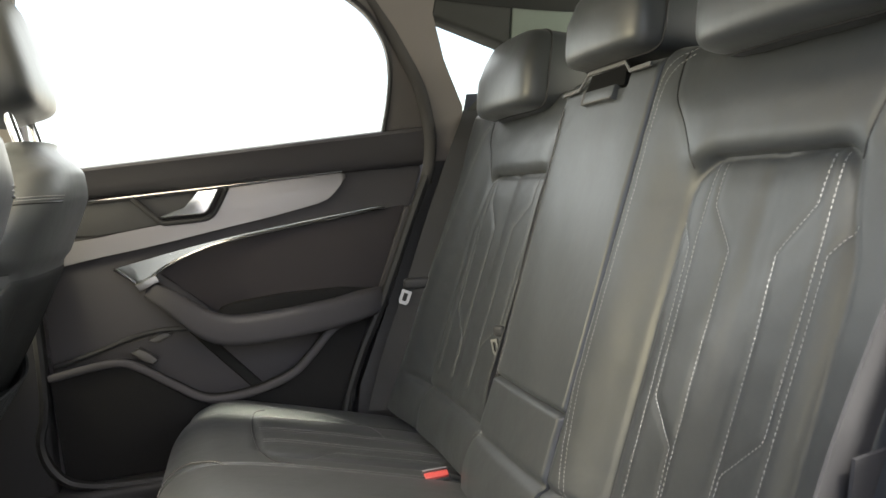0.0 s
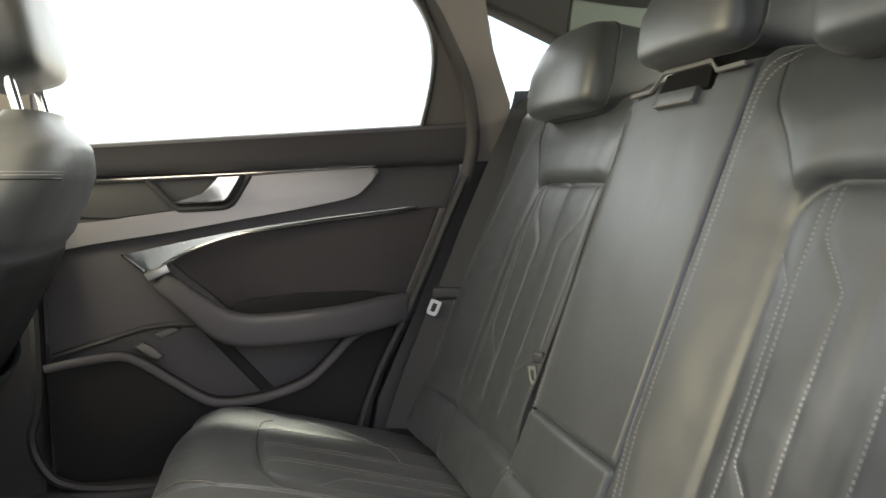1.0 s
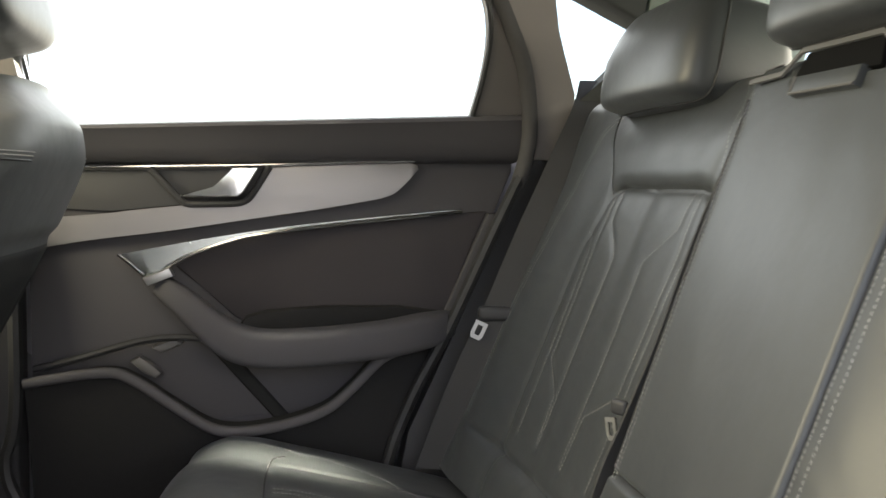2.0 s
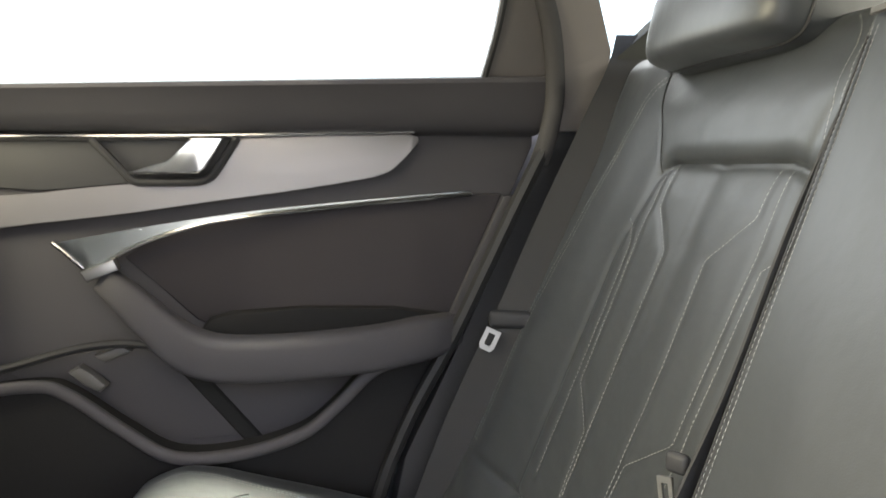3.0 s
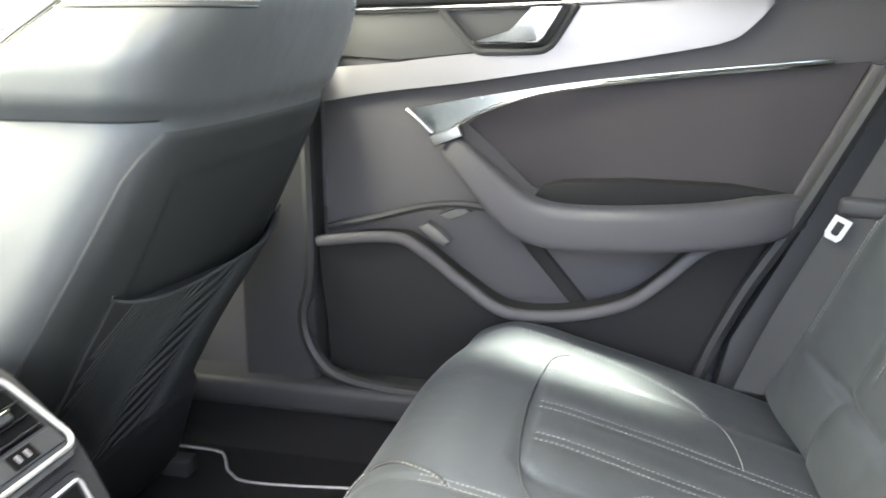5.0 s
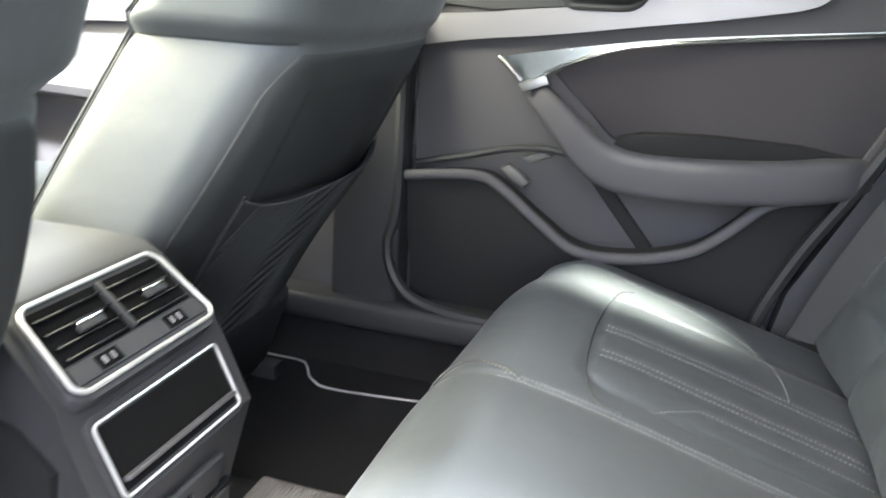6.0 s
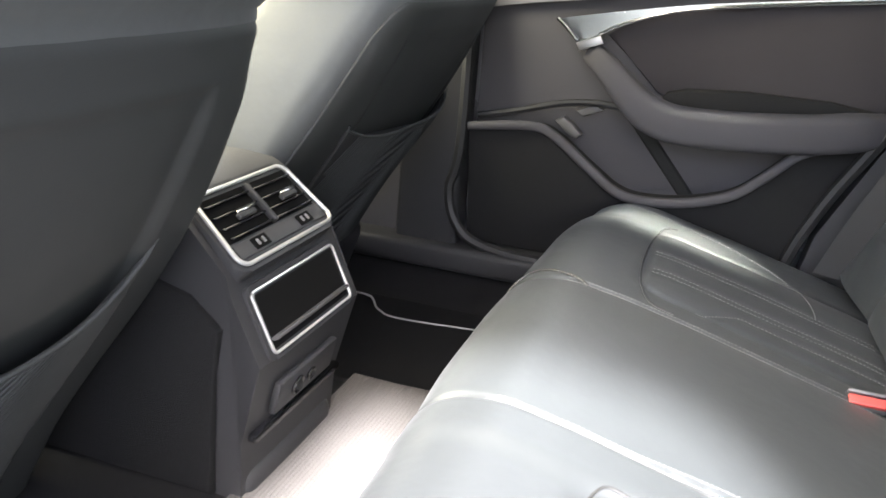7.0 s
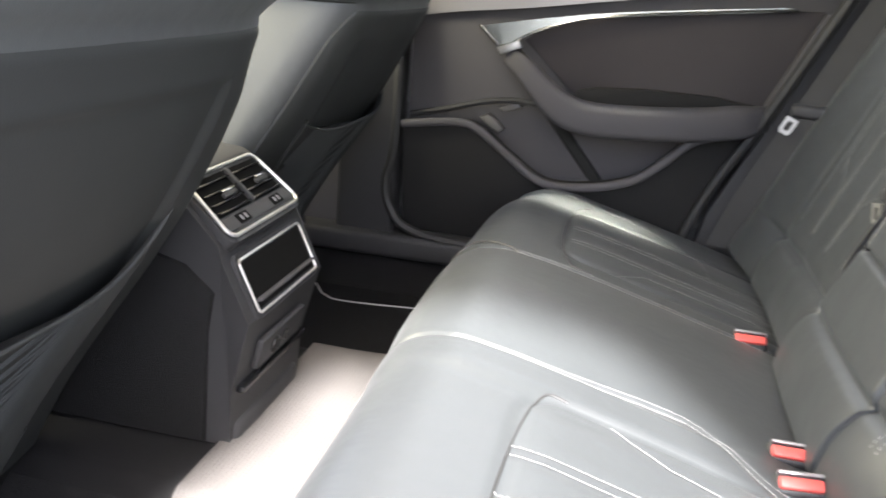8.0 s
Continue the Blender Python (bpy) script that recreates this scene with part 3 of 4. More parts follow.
def far_sill():
    t = thing("door_sill", "black plastic door sill with a rubber seal", "sill", "structure")
    part("lower_pillar", prism([(-0.50, 0.10), (-0.37, 0.10), (-0.365, 0.78), (-0.385, 0.78), (-0.40, 0.68), (-0.49, 0.60)], door_place(0.725), 0.055, 0.012, 3), HARD, t)
    part("step_trim", box((1.9, 0.10, 0.05), (-0.50, 0.745, 0.105), 0.012, 3), HARD, t, "dark textured sill cover")
    part("seal", tube([Vector(p) for p in spline([(-0.372, 0.728, 0.78), (-0.372, 0.728, 0.35), (-0.39, 0.728, 0.24), (-0.37, 0.725, 0.175), (-0.32, 0.72, 0.14), (-0.2, 0.715, 0.128), (0.1, 0.715, 0.125), (0.20, 0.715, 0.15), (0.245, 0.715, 0.26), (0.28, 0.715, 0.34), (0.335, 0.712, 0.445), (0.415, 0.708, 0.62), (0.462, 0.705, 0.72)], 6)], 0.011, 8, up=(0, 1, 0)), RUBBER, t, "black rubber door seal")
    part("pillar_seal", tube([Vector(p) for p in spline([(0.455, 0.712, 0.695), (0.466, 0.703, 0.74), (0.472, 0.70, 0.80), (0.456, 0.68, 0.885), (0.424, 0.66, 0.955), (0.374, 0.63, 1.045), (0.334, 0.61, 1.10), (0.27, 0.59, 1.145)], 6)], 0.014, 12, up=(0, 1, 0)), SEAL, t, "wide grey cloth-covered seal")
    part("wheelhouse_trim", prism([(0.24, 0.12), (0.265, 0.26), (0.35, 0.44), (0.43, 0.62), (0.478, 0.75), (0.56, 0.80), (0.60, 0.12)], door_place(0.722), 0.04, 0.006), HARD, t, "dark trim beside the seat back")
    return t


far_sill()


# ---- rear bench ----
SLOPE = 0.40
BN = Vector((-0.928, 0, 0.371))


def on_back(y, z, h=0.0):
    return Vector((0.389 + SLOPE * (z - 0.387), y, z)) + BN * h


L1 = [(0.082, 0.694), (0.080, 0.650), (0.037, 0.606), (0.040, 0.50), (0.036, 0.34)]
L2 = [(0.096, 0.694), (0.099, 0.62), (0.094, 0.452), (0.045, 0.412), (0.040, 0.34)]
L3 = [(0.136, 0.632), (0.110, 0.607), (0.107, 0.48), (0.104, 0.34)]
QUILT = [L1, L2, L3] + [[(-u, z) for u, z in l] for l in (L1, L2, L3)]
SEAT_Y = 0.378


def field_shift(side):
    """The quilted field of the far back rest lies nearer to the middle of the car."""
    return 0.045 if side > 0 else 0.0


def in_field(u, shift):
    """Across the quilted field: zero in its middle; the shifted field is wider on its inner side."""
    b = u + shift
    return b * 0.78 if shift and b < 0 else b


def quilt_edge(u, z):
    """Distance to the border of the quilted field, below zero inside."""
    r = 0.05 if u < 0 else 0.035
    a, b = abs(u) - ((0.137 if u < 0 else 0.142 - 0.026 * smooth01(0.58, 0.69, z)) - r), z - (0.700 - r)
    return math.hypot(max(a, 0), max(b, 0)) + min(max(a, b), 0) - r


PAD_SEAM = [(-0.137, 0.69), (-0.165, 0.735), (-0.205, 0.78), (-0.222, 0.84)]
PAD_SEAM_OUT = [(0.114, 0.69), (0.134, 0.735), (0.152, 0.78), (0.156, 0.84)]


def roll(z):
    """Proud roll along the foot of the back rest."""
    return 0.008 * math.sin(math.pi * min(max((z - 0.215) / 0.087, 0), 1)) - 0.008 * bell(z - 0.303, 0.006) if z < 0.35 else 0.0


def inner_edge(side, z):
    """Where an outer back rest ends beside the centre section, which widens upwards on its far side."""
    return -0.254 + (0.0 if side < 0 else float(np.interp(z, (0.38, 0.62, 0.84), (0.0, 0.018, 0.034))))


def back_height(u, z, inner=-0.254, shift=0.0):
    """Padding of an outer back rest; u is zero in its middle and grows towards the door."""
    b, slide = in_field(u, shift), shift * smooth01(0.84, 0.70, z)
    d = quilt_edge(b, z)
    h = 0.0009 * noise.noise(Vector((u * 14, z * 7, 3.0))) + 0.0006 * noise.noise(Vector((u * 22 + z * 18, z * 34 - u * 12, 9.0)))
    inside = smooth01(0.004, -0.004, d)
    near = min(line_distance((b, z), l) for l in QUILT)
    h += inside * (-0.022 + 0.10 * max(0, b - 0.02) + 0.004 * math.sin(min(1, max(0, -d) / 0.04) * math.pi / 2) + 0.0013 * (1 - bell(near, 0.005)) - 0.0016 * bell(b, 0.012) * smooth01(0.42, 0.6, z))
    outer = smooth01(-0.06, 0.06, b)
    e = max(0, d)
    bolster = (1 - outer) * 0.021 * smooth01(-0.02, 0.115, e) + smooth01(0.04, 0.12, b) * 0.011 + outer * 0.029 * smooth01(-0.02, 0.13, e) * (0.45 + 0.55 * smooth01(0.75, 0.45, z))
    pad = 0.019 * math.sin(min(1, e / 0.026) * math.pi / 2) - 0.016 * smooth01(0.745, 0.84, z)
    edge = np.interp(z, (0.69, 0.735, 0.78, 0.84), (0.137, 0.165, 0.205, 0.222) if u < 0 else (0.114, 0.134, 0.152, 0.156))
    on_pad = smooth01(0.055, -0.04, abs(u) - edge - (slide if u < 0 else -slide)) * smooth01(0.662, 0.708, z)
    h += (1 - inside) * (-0.021 + bolster * (1 - on_pad) + pad * on_pad)
    h -= (0.0022 + 0.0012 * on_pad) * bell(d, 0.006)
    h -= 0.0012 * bell(line_distance((u + slide, z), PAD_SEAM if u < 0 else PAD_SEAM_OUT), 0.003)
    h += roll(z) * smooth01(0.24, 0.12, u)
    h += lip(u - inner, 0.005) * smooth01(0.27, 0.36, z) + lip(0.322 - u, 0.07) + lip(0.848 - z, 0.035)
    return h


def pad_drop(u, z):
    """How far the shoulder pad hangs over the top of the quilted field."""
    e = quilt_edge(u, z)
    if e <= 0:
        return 0.0
    return 0.012 * smooth01(0.0, 0.014, e) * bell(e, 0.035) * smooth01(0.155, 0.085, abs(u)) * smooth01(0.66, 0.70, z)


def on_seat(side, u, z, h=0.0):
    """A point on the hide of an outer back rest."""
    shift = field_shift(side)
    p = on_back(side * (SEAT_Y + u), z, back_height(u, z, inner_edge(side, z), shift) + h)
    p.z -= pad_drop(in_field(u, shift), z)
    return p


def rear_seat():
    t = thing("rear_seat", "black leather rear bench with pale stitching and three head restraints", "seat")
    for side in (-1, 1):
        def fn(u, v):
            z = 0.22 + 0.628 * v
            inner = inner_edge(side, z)
            a = inner + (0.322 - inner) * u
            return on_seat(side, a, z)

        def place(a, z):
            return on_seat(side, a, z, 0.0012), BN

        b = part("backrest", surface(fn, 150, 180, (0.10, 0, -0.03)), LEATHER, t, "quilted black leather backrest", 60)
        shift = field_shift(side)
        for line in (PAD_SEAM, PAD_SEAM_OUT)[side > 0:]:
            part("pad_seam", tube([place(p[0] - shift * smooth01(0.84, 0.70, p[1]), p[1])[0] - BN * 0.0012 for p in spline(line, 6)], 0.0013, 6), RUBBER, b, "dark seam beside the shoulder pad")
        for line in QUILT:
            part("stitch_line", stitches([[((a / 0.78 if shift and a < 0 else a) - shift, z) for a, z in line]], place, 0.00036 if side < 0 else 0.00026), THREAD, b, "pale dashed stitching")
        edge = [tuple(p) for p in spline([(-0.205, 0.285), (-0.228, 0.34), (-0.244, 0.42), (-0.246, 0.48), (-0.245, 0.65), (-0.243, 0.78), (-0.236, 0.815), (-0.21, 0.838)], 5)]
        edge = [(a + inner_edge(side, z) + 0.254, z) for a, z in edge]
        edge2 = [(a + 0.010, z - (0.008 if z > 0.8 else 0)) for a, z in edge]
        rim = [tuple(p) for p in spline([(0.215, 0.32), (0.213, 0.45), (0.207, 0.53), (0.196, 0.62), (0.183, 0.68), (0.168, 0.74), (0.148, 0.79), (0.108, 0.825)], 5)]
        for line in (edge, edge2, rim, [(a + 0.008, z + 0.004 * smooth01(0.7, 0.8, z)) for a, z in rim]):
            part("stitch_line", stitches([line], place, 0.00036 if side < 0 else 0.00026), THREAD, b, "pale double seam")

    # centre section with fold-down armrest
    def mid(u, v):
        z = 0.22 + 0.615 * v
        far = SEAT_Y + inner_edge(1, z) + 0.0015
        y = -0.1255 + (far + 0.1255) * u
        h = 0.004 + 0.004 * (1 - (y / 0.124) ** 2) + 0.0012 * noise.noise(Vector((y * 14, z * 8, 7.0)))
        h += 0.002 * smooth01(0.388, 0.383, z) - 0.009 * bell(z - 0.390, 0.003) + roll(z)
        h += lip(min(y + 0.1255, (far - y) * 0.5), 0.0045) * smooth01(0.27, 0.36, z) + lip(0.835 - z, 0.03)
        h -= 0.022 * smooth01(0.068, 0.060, abs(y - 0.01)) * smooth01(0.797, 0.801, z) * smooth01(0.828, 0.824, z)
        return on_back(y, z, h)

    c = part("armrest", surface(mid, 90, 220, (0.09, 0, -0.03)), LEATHER, t, "smooth leather fold-down centre armrest", 60)
    # Flush black plate; the recess's shade is put into its colour.
    part("recess", prism([(-0.052, 0.799), (0.070, 0.799), (0.062, 0.826), (-0.044, 0.826)], lambda a, b, d: tuple(on_back(a, b, 0.009 - d)), 0.02, 0.001), HOLE_SHADE, c, "black plate painted as the shade in a grip recess")
    strip = [on_back(a, b, 0.0105) for a, b in ((0.146, 0.806), (0.090, 0.808), (0.070, 0.829), (-0.042, 0.829), (-0.062, 0.815), (-0.116, 0.816))]
    part("bezel", ribbon(strip, 0.006, (0.4, 0.25, 0.9), 0.0015), SWITCH, c, "flat grey bezel")
    part("pull_tab", prism([(-0.036, 0.781), (0.056, 0.781), (0.056, 0.800), (-0.036, 0.800)], lambda a, b, d: tuple(on_back(a, b, 0.016 - d)), 0.012, 0.003), LEATHER, c, "leather pull tab")
    part("tab_piping", tube([on_back(a, b, 0.016) for a, b in ((-0.036, 0.782), (0.056, 0.782), (0.056, 0.799))], 0.0018, 6), SWITCH, c)

    def cplace(y, z):
        return on_back(y, z, 0.0055), BN
    for q in (0.016, 0.0105):
        part("stitch_line", stitches([[(SEAT_Y + inner_edge(1, z) - q, z) for z in (0.30, 0.38, 0.62, 0.80)]], cplace, 0.00028), THREAD_DIM, c, "pale double seam")
    part("edge_seam", tube([on_back(SEAT_Y + inner_edge(1, z) - 0.0075, z, 0.0048) for z in (0.40, 0.48, 0.55, 0.62, 0.71, 0.79)], 0.0012, 6), RUBBER, c, "dark seam along the edge")

    # head restraints
    for y, w, zc, hh in ((-0.385, 0.285, 0.872, 0.145), (0.385, 0.285, 0.872, 0.145), (0.0, 0.235, 0.900, 0.130)):
        base = on_back(y, zc, -0.010)
        m = Matrix.Translation(base) @ Matrix.Rotation(radians(10), 4, "Y")

        def bulge(v, w=w, hh=hh):
            k = 1 - 0.12 * smooth01(0, hh / 2, v.z)
            return Vector((v.x * (1 - 0.25 * smooth01(0, hh / 2, v.z)) + 0.012 * (2 * v.y / w) ** 2, v.y * k, v.z))

        hr = part("headrest", cushion_block((0.155, w, hh), m, 0.28, 0.28, 72, 44, bulge), LEATHER, t, "padded black leather head restraint", 60)
        ring = []
        for k in range(64):
            q = 2 * math.pi * k / 64
            cy, cz = math.cos(q), math.sin(q)
            v = Vector((-0.036, w / 2 * math.copysign(abs(cy) ** 0.28, cy) * 1.002, hh / 2 * math.copysign(abs(cz) ** 0.28, cz) * 1.002))
            ring.append(m @ bulge(v))
        part("piping", tube(ring, 0.0018, 6, closed=True), RUBBER, hr, "dark seam")
        for s in (-0.06, 0.06):
            part("post", tube([m @ Vector((0.04, s, -hh / 2 - 0.05)), m @ Vector((0.04, s, -hh / 2 + 0.03))], 0.006, 10), CHROME, hr, "chrome post")

    # cushion
    prof = spline([(-0.085, 0.05), (-0.105, 0.12), (-0.122, 0.18), (-0.127, 0.225), (-0.117, 0.266), (-0.088, 0.293), (-0.045, 0.301), (0.0, 0.294), (0.05, 0.282), (0.2, 0.240), (0.33, 0.202), (0.362, 0.185), (0.40, 0.16)], 10)
    lens = [0.0]
    for a, b in zip(prof, prof[1:]):
        lens.append(lens[-1] + (b - a).length)
    total = lens[-1]

    def along(s):
        s = min(max(s, 0), total - 1e-6)
        i = max(k for k in range(len(lens) - 1) if lens[k] <= s)
        f = (s - lens[i]) / (lens[i + 1] - lens[i])
        p = prof[i].lerp(prof[i + 1], f)
        a, b = prof[max(i - 1, 0)], prof[min(i + 2, len(prof) - 1)]
        d = (b - a).normalized()
        return p, Vector((-d.y, d.x))

    SEAM_N, SEAM_F = -0.116, 0.205
    fields = ((SEAM_F + 0.195, 1), (-0.350, -1))
    CL = [[(0.034, 0.004), (0.34, 0.004)], [(0.034, 0.018), (0.34, 0.018)], [(0.038, -0.070), (0.34, -0.070)], [(0.038, -0.056), (0.34, -0.056)], [(0.10, -0.150), (0.152, -0.104), (0.34, -0.104)]]
    CL_NEAR = CL[:4] + [[(0.120, -0.166), (0.175, -0.135), (0.34, -0.112)]]

    def field_edge(x, u, s):
        r = 0.035
        a, b = abs(u) - ((0.168 if s < 0 and u < 0 else 0.142) - r), (0.028 + (0.01 if s < 0 else 0) + r) - x
        return math.hypot(max(a, 0), max(b, 0)) + min(max(a, b), 0) - r

    def seam_near(x):
        return SEAM_N + 0.015 * smooth01(0.05, 0.19, x) - 0.075 * smooth01(0.19, 0.30, x)

    def height(x, y):
        top = smooth01(-0.09, -0.02, x)
        h = 0.0014 * noise.noise(Vector((x * 9, y * 9, 1.0)))
        sn = seam_near(x)
        cy = (y - (sn + SEAM_F) / 2) / ((SEAM_F - sn) / 2)
        if abs(cy) < 1:
            h += 0.010 * (1 - cy * cy) * (0.4 + 0.6 * top)
        for c, s in fields:
            u = s * (y - c)
            d = field_edge(x, u, s)
            h += smooth01(0.015, -0.015, d) * -0.003
            if d < 0:
                h += 0.004 * math.sin(min(1, -d / 0.04) * math.pi / 2)
                near = min(line_distance((x, u), l) for l in (CL if s > 0 else CL_NEAR))
                h += 0.0016 * (1 - bell(near, 0.008)) * smooth01(0, 0.01, -d)
            if abs(u) < 0.32:
                h -= 0.002 * bell(d, 0.005) * top
            if u > 0.142:
                h += 0.005 * math.sin(min(1, (u - 0.142) / 0.09) * math.pi / 2) * top
        h += 0.006 * smooth01(-0.198, -0.164, y) * smooth01(-0.112, -0.130, y) * (0.3 + 0.7 * top) * smooth01(0.30, 0.18, x)
        for c in (seam_near(x), SEAM_F):
            h -= 0.004 * bell(y - c, 0.004)
        h -= 0.010 * smooth01(0.50, 0.70, abs(y)) * smooth01(0.03, -0.09, x)
        h -= 0.014 * smooth01(0.44, 0.62, abs(y))
        h += lip(0.70 - abs(y), 0.05)
        return h

    def front_bend(x, y):
        k = max(0.0, abs(y) - 0.50) / 0.20
        return (0.004 * k * k - 0.012 * bell(y - 0.1, 0.3)) * smooth01(0.12, -0.08, x)

    def cfn(u, v):
        s, y = total * u, -0.70 + 1.40 * v
        p, n = along(s)
        h = height(p.x if s > 0.2 else -0.1, y)
        bend = front_bend(p.x, y)
        return Vector((p.x + n.x * h + bend, y, p.y + n.y * h))

    cu = part("seat_cushion", surface(cfn, 130, 330, (0.02, 0, -0.05)), LEATHER, t, "black leather seat cushion with quilted fields", 60)

    def cplace2(x, y):
        i = min(range(len(prof)), key=lambda k: abs(prof[k].x - x) + (0 if prof[k].y > 0.15 and k > 35 else 9))
        i = min(max(i, 1), len(prof) - 2)
        f = (x - prof[i].x) / max(1e-6, prof[i + 1].x - prof[i].x)
        p = prof[i].lerp(prof[i + 1], f)
        d = (prof[i + 1] - prof[i]).normalized()
        n = Vector((-d.y, d.x))
        h = height(x, y) + 0.0012
        bend = front_bend(x, y)
        return Vector((x + n.x * h + bend, y, p.y + n.y * h)), Vector((n.x, 0, n.y))

    for c, s in fields:
        for l in (CL if s > 0 else CL_NEAR):
            part("stitch_line", stitches([[(x, c + s * u) for x, u in l]], cplace2), THREAD_DIM, cu, "pale dashed stitching")
    for c in (SEAM_N, SEAM_F):
        for q in (-0.0042, 0.0052):
            part("stitch_line", stitches([[(x, (seam_near(x) if c < 0 else c) + q) for x in [-0.045 + 0.015 * k for k in range(26)]]], cplace2, 0.00030, 0.0032, 0.0013), THREAD_DIM, cu, "pale double seam")
    for s in (1, -1):
        for q in (0, 0.006):
            part("stitch_line", stitches([[(x, s * (y + q)) for x, y in spline([(-0.07, 0.605), (-0.024, 0.625), (0.053, 0.612), (0.125, 0.602), (0.191, 0.575), (0.225, 0.545), (0.246, 0.49), (0.256, 0.41)], 4)]], cplace2), THREAD_DIM, cu)

    # Thin black tubes paint the shade that lies in the field creases.
    for pts in ([(0.075, 0.218), (0.045, 0.228), (0.028, 0.30), (0.022, 0.40), (0.026, 0.50), (0.034, 0.56), (0.052, 0.585)], [(0.075, -0.176), (0.052, -0.182), (0.040, -0.24), (0.034, -0.35), (0.038, -0.46), (0.058, -0.488)]):
        part("crease_shade", tube([cplace2(p[0], p[1])[0] - Vector((0, 0, 0.0012)) for p in spline(pts, 8)], 0.0015, 6), RUBBER, cu, "black line painting the shade in the quilted field's crease")

    def front_place(s, y):
        p, n = along(s)
        h = height(p.x if s > 0.2 else -0.1, y) + 0.0012
        return Vector((p.x + n.x * h + front_bend(p.x, y), y, p.y + n.y * h)), Vector((n.x, 0, n.y))

    nose = [tuple(p) for p in spline([(0.335, 0.207), (0.305, 0.222), (0.275, 0.232), (0.235, 0.222), (0.19, 0.17), (0.165, 0.08), (0.15, -0.05), (0.145, -0.30), (0.15, -0.62)], 6)]
    for q in (0, 0.006):
        part("stitch_line", stitches([[(s - q, y) for s, y in nose]], front_place), THREAD_DIM, cu, "pale seam round the front")
    part("front_seam", tube([front_place(s - 0.003, y)[0] for s, y in nose], 0.0016, 6), RUBBER, cu)
    return t


rear_seat()


# ---- seat belts and buckles ----
def tongue_mesh(m, w=0.027, h=0.037, t=0.003):
    """A steel tongue plate with a slot."""
    bm = bmesh.new()
    o = [(-w / 2, 0), (w / 2, 0), (w / 2, h * 0.8), (w * 0.35, h), (-w * 0.35, h), (-w / 2, h * 0.8)]
    i = [(-w * 0.22, h * 0.2), (w * 0.22, h * 0.2), (w * 0.22, h * 0.7), (w * 0.15, h * 0.78), (-w * 0.15, h * 0.78), (-w * 0.22, h * 0.7)]
    layers = [[[bm.verts.new(m @ Vector((a, b, z))) for a, b in ring] for ring in (o, i)] for z in (0, t)]
    for k in range(6):
        j = (k + 1) % 6
        (o0, i0), (o1, i1) = layers
        bm.faces.new((o0[k], o0[j], i0[j], i0[k]))
        bm.faces.new((o1[k], i1[k], i1[j], o1[j]))
        bm.faces.new((o0[k], o1[k], o1[j], o0[j]))
        bm.faces.new((i0[k], i0[j], i1[j], i1[k]))
    return bm


def outer_belt(side):
    t = thing("seat_belt", "black woven seat belt hanging beside the door with steel tongue" if side > 0 else "black woven seat belt hanging at the open doorway", "seat belt", "", "seat belts")
    flip = Matrix.Diagonal((1, side, 1, 1))

    def add(name, bm, mat, label=""):
        bmesh.ops.transform(bm, matrix=flip, verts=bm.verts)
        part(name, bm, mat, t, label)

    pts = spline([(0.60, 0.735, 0.885), (0.572, 0.69, 0.835), (0.532, 0.652, 0.775), (0.496, 0.630, 0.712), (0.446, 0.618, 0.61), (0.392, 0.608, 0.49), (0.36, 0.612, 0.42), (0.32, 0.62, 0.32), (0.29, 0.64, 0.22)], 6)
    add("strap", ribbon(pts, 0.048, (1, -0.25, 0)), STRAP)
    p2 = spline([(0.405, 0.618, 0.49), (0.395, 0.613, 0.42), (0.37, 0.61, 0.32), (0.34, 0.62, 0.22)], 6)
    add("strap", ribbon(p2, 0.047, (1, -0.2, 0)), STRAP)
    m = Matrix.Translation((0.366 if side > 0 else 0.405, 0.600, 0.474)) @ Matrix.Rotation(radians(-12), 4, "Z") @ Matrix.Rotation(radians(90), 4, "X") @ Matrix.Rotation(radians(156), 4, "Z")
    add("tongue", tongue_mesh(m, 0.021, 0.030), STEEL, "steel belt tongue")
    if side < 0:
        return t
    add("tongue_grip", box((0.060, 0.018, 0.024), (0.390, 0.606, 0.486), 0.008, 4, Matrix.Rotation(radians(-12), 4, "Z")), HARD, "black plastic tongue grip")
    add("strap_stop", tube([Vector((0.425, 0.607, 0.492)), Vector((0.425, 0.597, 0.492))], 0.007, 10), HARD)
    return t


outer_belt(1)
outer_belt(-1)


def middle_belt():
    t = thing("seat_belt", "black woven centre belt hanging between the backrests", "seat belt", "", "seat belts")
    pts = spline([(0.585, 0.160, 0.83), (0.502, 0.147, 0.66), (0.452, 0.142, 0.53), (0.42, 0.152, 0.44), (0.395, 0.160, 0.37), (0.375, 0.160, 0.28)], 6)
    part("strap", ribbon(pts, 0.024, (0.928, 0.1, 0.37)), STRAP, t)
    m = Matrix.Translation((0.406, 0.172, 0.436)) @ Matrix.Rotation(radians(-60), 4, "Z") @ Matrix.Rotation(radians(90), 4, "X") @ Matrix.Rotation(radians(190), 4, "Z")
    part("tongue", tongue_mesh(m, 0.014, 0.026), STEEL, t, "bright steel belt tongue")
    part("tongue_grip", box((0.022, 0.010, 0.018), (0.414, 0.168, 0.448), 0.005, 3, Matrix.Rotation(radians(-60), 4, "Z")), HARD, t)
    return t


middle_belt()


